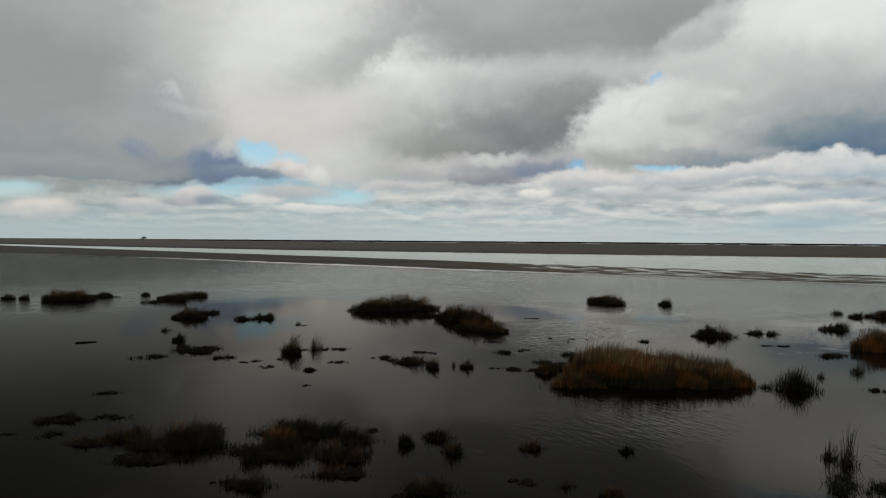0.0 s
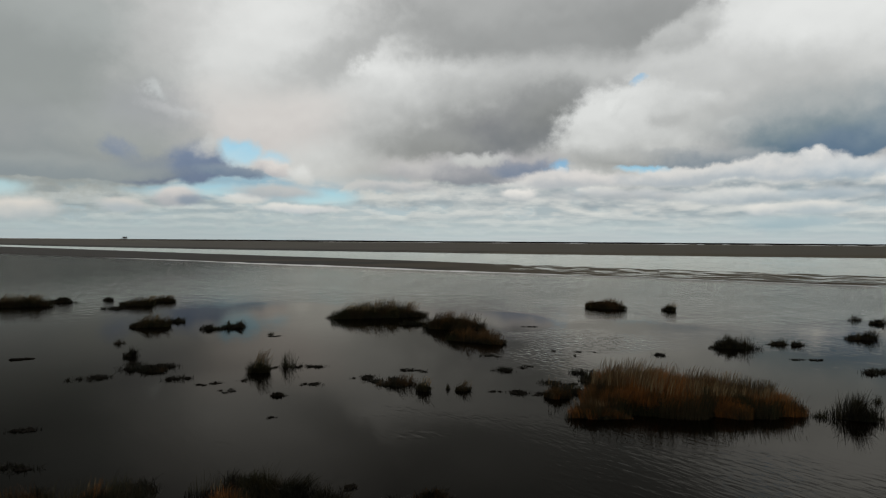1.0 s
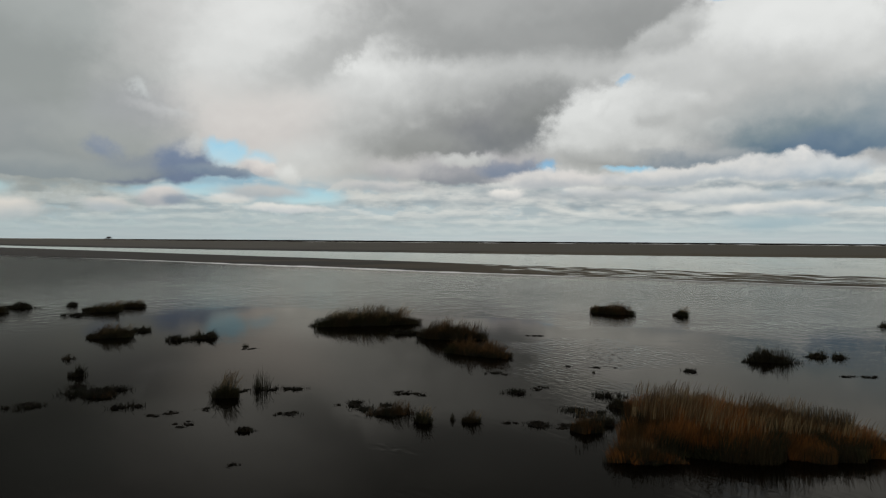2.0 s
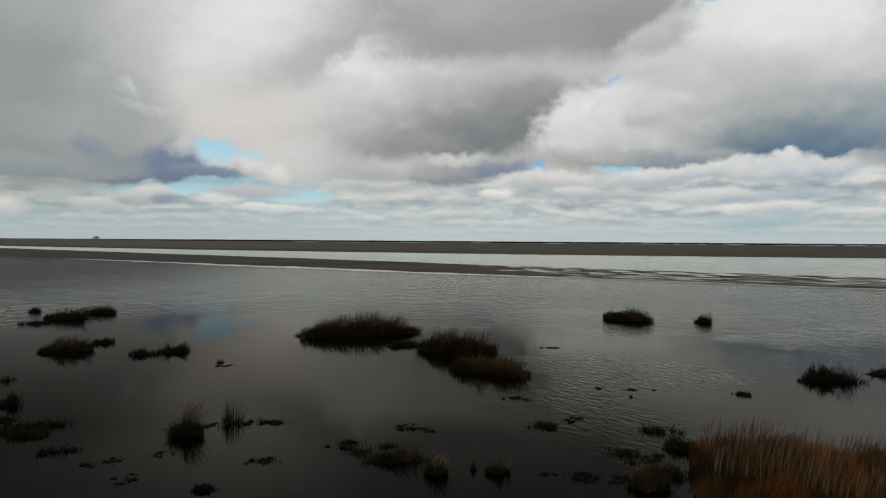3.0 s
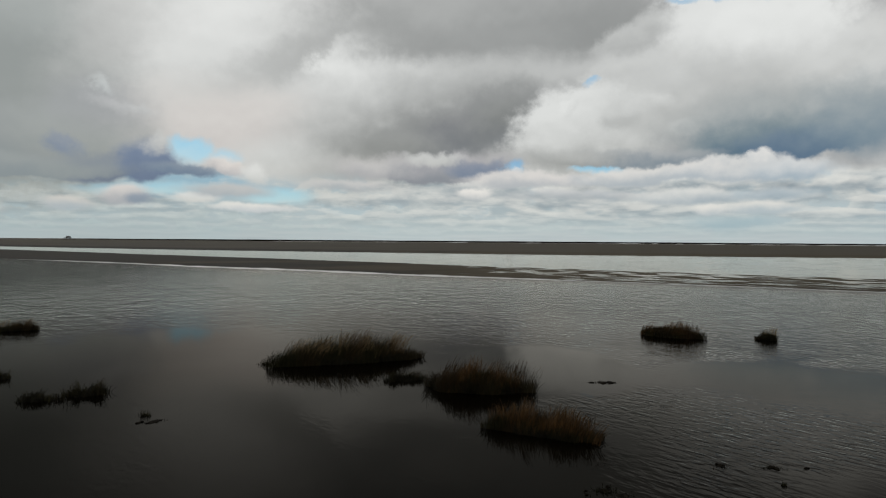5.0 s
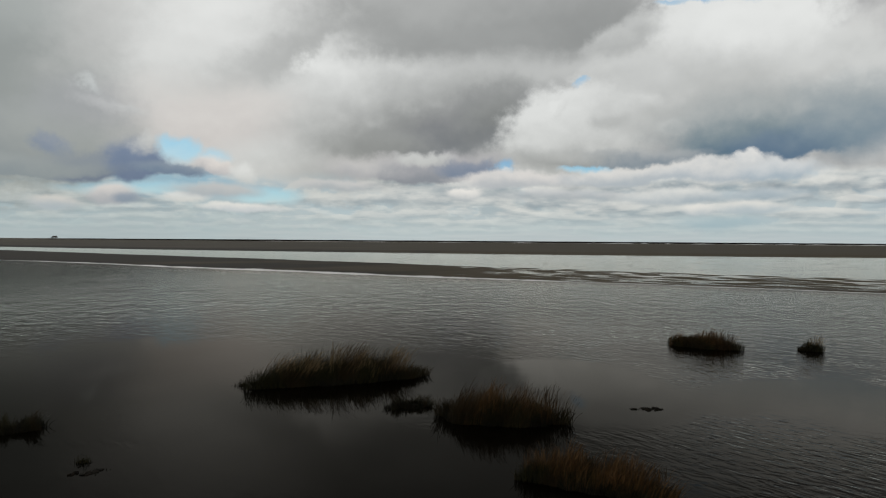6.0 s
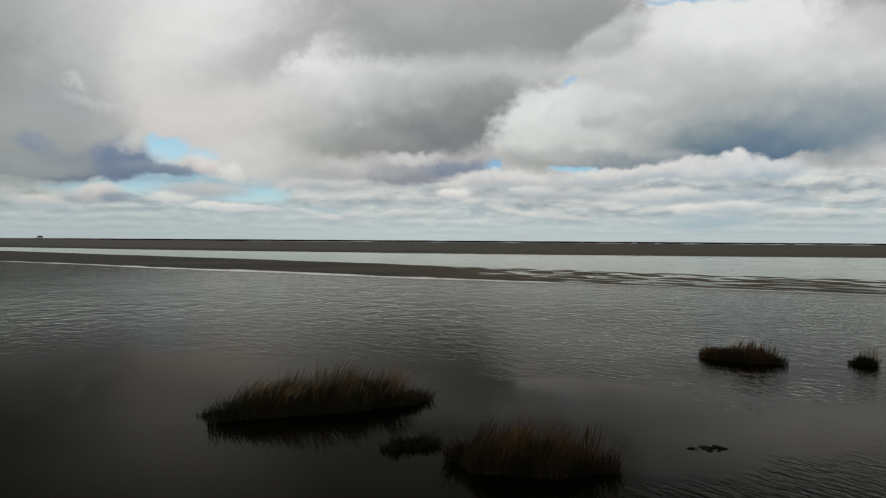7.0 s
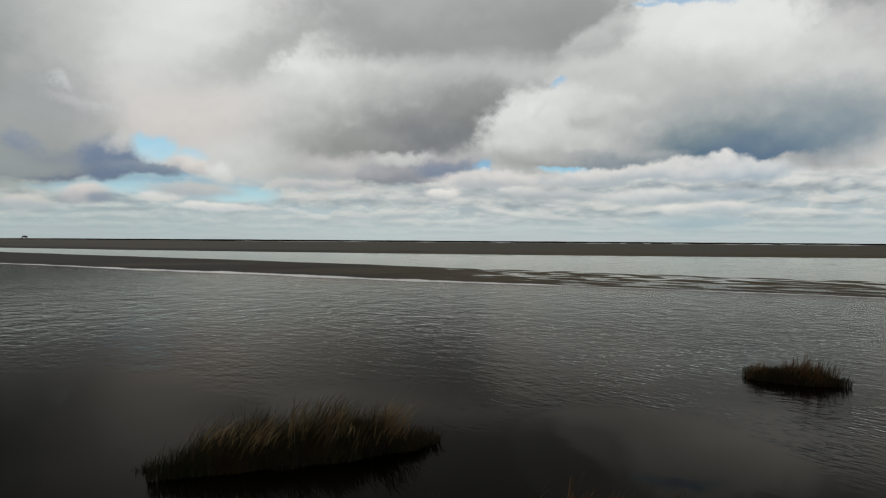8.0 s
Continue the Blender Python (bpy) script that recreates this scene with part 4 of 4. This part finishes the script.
low(-6.09, 11.99, 0.72, 0.36, 0.18, 1)
low(-5.51, 12.26, 0.80, 0.40, 0.40, -11)
low(-4.38, 11.95, 1.44, 0.72, 0.51, 8)
low(-4.67, 11.10, 1.07, 0.53, 0.18, 1)
weed(-4.17, 12.91, 0.59, 0.30, 0.22, -30)
reed(-4.46, 12.03, 0.53, 0.27, 0.40, 1)
low(-2.61, 12.74, 1.47, 0.73, 0.36, 6)
reed(-2.71, 11.91, 0.57, 0.29, 0.44, 1)
low(-2.77, 11.48, 1.45, 0.73, 0.36, -2)
low(-1.61, 11.28, 0.83, 0.41, 0.55, -3)
low(-1.49, 12.23, 0.59, 0.30, 0.40, 12)
low(-1.47, 10.52, 0.88, 0.44, 0.21, 5)
weed(-1.24, 12.93, 0.27, 0.14, 0.09, 10)
low(-2.78, 9.96, 0.65, 0.32, 0.31, -3)
weed(-3.13, 10.09, 0.36, 0.18, 0.08, 1)
low(-0.60, 12.08, 0.25, 0.12, 0.33, -23)
low(-0.08, 12.49, 0.46, 0.23, 0.31, 1)
low(0.18, 11.63, 0.30, 0.15, 0.28, -11)
low(-0.18, 9.83, 0.69, 0.35, 0.30, -3)
weed(-0.59, 9.67, 0.27, 0.13, 0.08, 1)
low(1.52, 11.88, 0.42, 0.21, 0.18, 10)
low(3.10, 11.73, 0.22, 0.11, 0.17, 1)
weed(1.30, 10.22, 0.47, 0.24, 0.07, 10)
stalks(1.79, 10.05, 0.27, 0.21, 0.14, 11)
reed(2.36, 9.64, 0.30, 0.15, 0.20, 1)
weed(5.98, 10.00, 1.02, 0.51, 0.26, -12)
stalks(6.47, 11.13, 0.26, 0.21, 0.69, -11)
stalks(6.36, 11.44, 0.25, 0.20, 0.39, 1)
weed(-7.49, 15.97, 0.49, 0.25, 0.11, 31)



# ---- a sunken log ----
def log(x, y, length, turn):
    ob = new("driftwood_log")
    ob.matrix_world = pose(x, y, -0.02, 0, 0, turn)
    rng = np.random.default_rng(7)
    rings, spokes = 12, 10
    th = np.linspace(0, 2 * math.pi, spokes + 1)
    t = np.linspace(-0.5, 0.5, rings)
    r = 0.075 * (1 - 0.35 * (t + 0.5))[:, None] * (1 + 0.12 * rng.normal(size=(rings, spokes + 1)))
    r[:, -1] = r[:, 0]
    r[0], r[-1] = r[0] * 0.4, r[-1] * 0.3
    pts = np.stack([np.repeat(t[:, None] * length, spokes + 1, 1), r * np.cos(th) + 0.03 * np.sin(t * 5)[:, None], r * np.sin(th)], -1)
    part("trunk", grid_mesh("trunk", pts, PEAT), ob)
    stub = part("branch_stub", mound("branch_stub", rng, 0.10, 0.06, 0.025, PEAT), ob)
    stub.location = (0.12 * length, 0.02, 0.03)
    return tagged(ob, "waterlogged dark driftwood log lying half sunk", "log")


log(-11.98, 23.60, 0.71, 20)


# ---- foam along the shore of the spit, and breakers far out ----
def foam_line():
    """A ragged bead of foam where the spit meets the water."""
    rng = np.random.default_rng(3)
    rad = np.arange(45, 190, 0.25)
    pts = []
    for a in np.radians(np.arange(-36, 42, 0.12)):
        x, y = rad * np.sin(a), rad * np.cos(a)
        g = ground_height(x, y)
        up = np.nonzero(g > -0.03)[0]
        if not len(up):
            continue
        r = rad[up[0]]
        fade = min(1.0, max(0.0, (math.degrees(a) + 24) / 10)) * min(1.0, max(0.08, (14 - math.degrees(a)) / 12))
        wide = (0.25 + 1.7 * abs(math.sin(a * 31) * math.sin(a * 83 + 1)) + 0.5 * rng.uniform()) * fade
        lift = max(0.012, float(g[up[0]:up[0] + 14].max()) + 0.012)
        pts.append([(q * math.sin(a), q * math.cos(a), z) for q, z in ((r - 0.3 * fade - wide * 0.4, 0.004), (r - 0.3 * fade, lift + 0.02 * fade), (r + wide * 0.7, lift))])
    return grid_mesh("foam_line", np.array(pts), FOAM)


tagged(new("foam_line", foam_line()), "thin white foam line along the mud spit", "foam", kind="stuff")


def sea_swell():
    """Choppy rollers of the open sea beyond the outer bank: steep dark fronts seen end to end up to the horizon."""
    rng = np.random.default_rng(12)
    verts, faces = [], []
    heads = np.radians(np.arange(-34, 62, 0.2))
    for r0 in np.geomspace(1340, 4700, 16):
        o = len(verts)
        top = 1.1 + 0.5 * np.sin(heads * 40 + r0) * np.sin(heads * 97 + r0 * 0.3) + rng.uniform(-0.25, 0.35, len(heads))
        top = top * np.clip((np.degrees(heads) + 33) / 24, 0.02, 1)
        for a, h in zip(heads, top):
            r = r0 + 12 * math.sin(a * 23 + r0)
            for back, z in ((-3.0, -0.05), (0.0, h), (9.0, -0.05)):
                verts.append(((r + back) * math.sin(a), (r + back) * math.cos(a), z))
        for i in range(len(heads) - 1):
            for j in range(2):
                p = o + 3 * i + j
                faces.append((p, p + 3, p + 4, p + 1))
    return mesh_of("sea_swell", verts, faces, WATER)


tagged(new("sea_swell", sea_swell()), "dark choppy swell of the distant open sea", "sea", kind="stuff")


def breakers():
    """Low white rollers where the open sea breaks on the outer bank."""
    rng = np.random.default_rng(9)
    verts, faces = [], []
    for k in range(70):
        a = math.radians(rng.choice([rng.uniform(-12, 50), rng.uniform(14, 44)]))
        r, half = rng.uniform(1230, 1600), rng.uniform(4, 26)
        cx, cy = r * math.sin(a), r * math.cos(a)
        tx, ty = math.cos(a), -math.sin(a)
        top = rng.uniform(0.3, 1.3)
        o, steps = len(verts), 9
        for i in range(steps):
            f = i / (steps - 1) * 2 - 1
            h = top * (1 - f * f) * rng.uniform(0.5, 1.0) + 0.02
            for back, z in ((-1.5, 0.0), (0.0, h), (2.5, 0.0)):
                verts.append((cx + tx * f * half + math.sin(a) * back, cy + ty * f * half + math.cos(a) * back, z))
        for i in range(steps - 1):
            for j in range(2):
                p = o + 3 * i + j
                faces.append((p, p + 3, p + 4, p + 1))
    return mesh_of("breakers", verts, faces, FOAM)


tagged(new("surf", breakers()), "white breaking surf on the far outer bank", "surf", kind="stuff")


# ---- a pile dwelling on the horizon ----
def box(name, size, mat, bevel=0.0):
    bm = bmesh.new()
    bmesh.ops.create_cube(bm, size=1.0, matrix=Matrix.Diagonal((*size, 1)))
    if bevel:
        bmesh.ops.bevel(bm, geom=bm.edges[:], offset=bevel, segments=1, affect="EDGES")
    data = bpy.data.meshes.new(name)
    bm.to_mesh(data)
    bm.free()
    data.materials.append(mat)
    return data


def roof_mesh(w, d, h):
    v = [(-w, -d, 0), (w, -d, 0), (w, d, 0), (-w, d, 0), (-w * 0.8, 0, h), (w * 0.8, 0, h)]
    return mesh_of("roof", v, [(3, 2, 1, 0), (0, 1, 5, 4), (2, 3, 4, 5), (1, 2, 5), (3, 0, 4)], TIMBER)


def pile_house(x, y):
    base = float(ground_height(np.array([float(x)]), np.array([float(y)]))[0])
    ob = new("pile_house")
    ob.matrix_world = pose(x, y, base, 0, 0, 12)
    deck_z = 4.0 - base
    part("platform", box("platform", (15, 8, 0.35), TIMBER, 0.05), ob).location = (0, 0, deck_z)
    leg = box("pile", (0.4, 0.4, deck_z + 0.4), TIMBER, 0.05)
    for i in range(5):
        for j in (-3, 0, 3):
            part("pile", leg, ob).location = (-6 + 3 * i, j, deck_z / 2 - 0.2)
    part("cabin", box("cabin", (9, 6, 2.4), TIMBER, 0.06), ob).location = (1.0, 0, deck_z + 1.35)
    part("roof", roof_mesh(5.2, 3.6, 1.2), ob).location = (1.0, 0, deck_z + 2.55)
    rail = box("rail", (15, 0.15, 0.15), TIMBER)
    for j in (-3.9, 3.9):
        part("rail", rail, ob).location = (0, j, deck_z + 1.1)
    post = box("rail_post", (0.15, 0.15, 1.1), TIMBER)
    for i in range(6):
        part("rail_post", post, ob).location = (-7 + 2.8 * i, -3.9, deck_z + 0.6)
    steps = part("stair", box("stair", (6.0, 1.2, 0.25), TIMBER), ob)
    steps.matrix_basis = pose(-9.6, -2, deck_z / 2, 0, -math.degrees(math.atan2(deck_z, 4.6)), 0)
    return tagged(ob, "distant dark timber house on tall wooden piles", "house")


pile_house(-745, 1748)
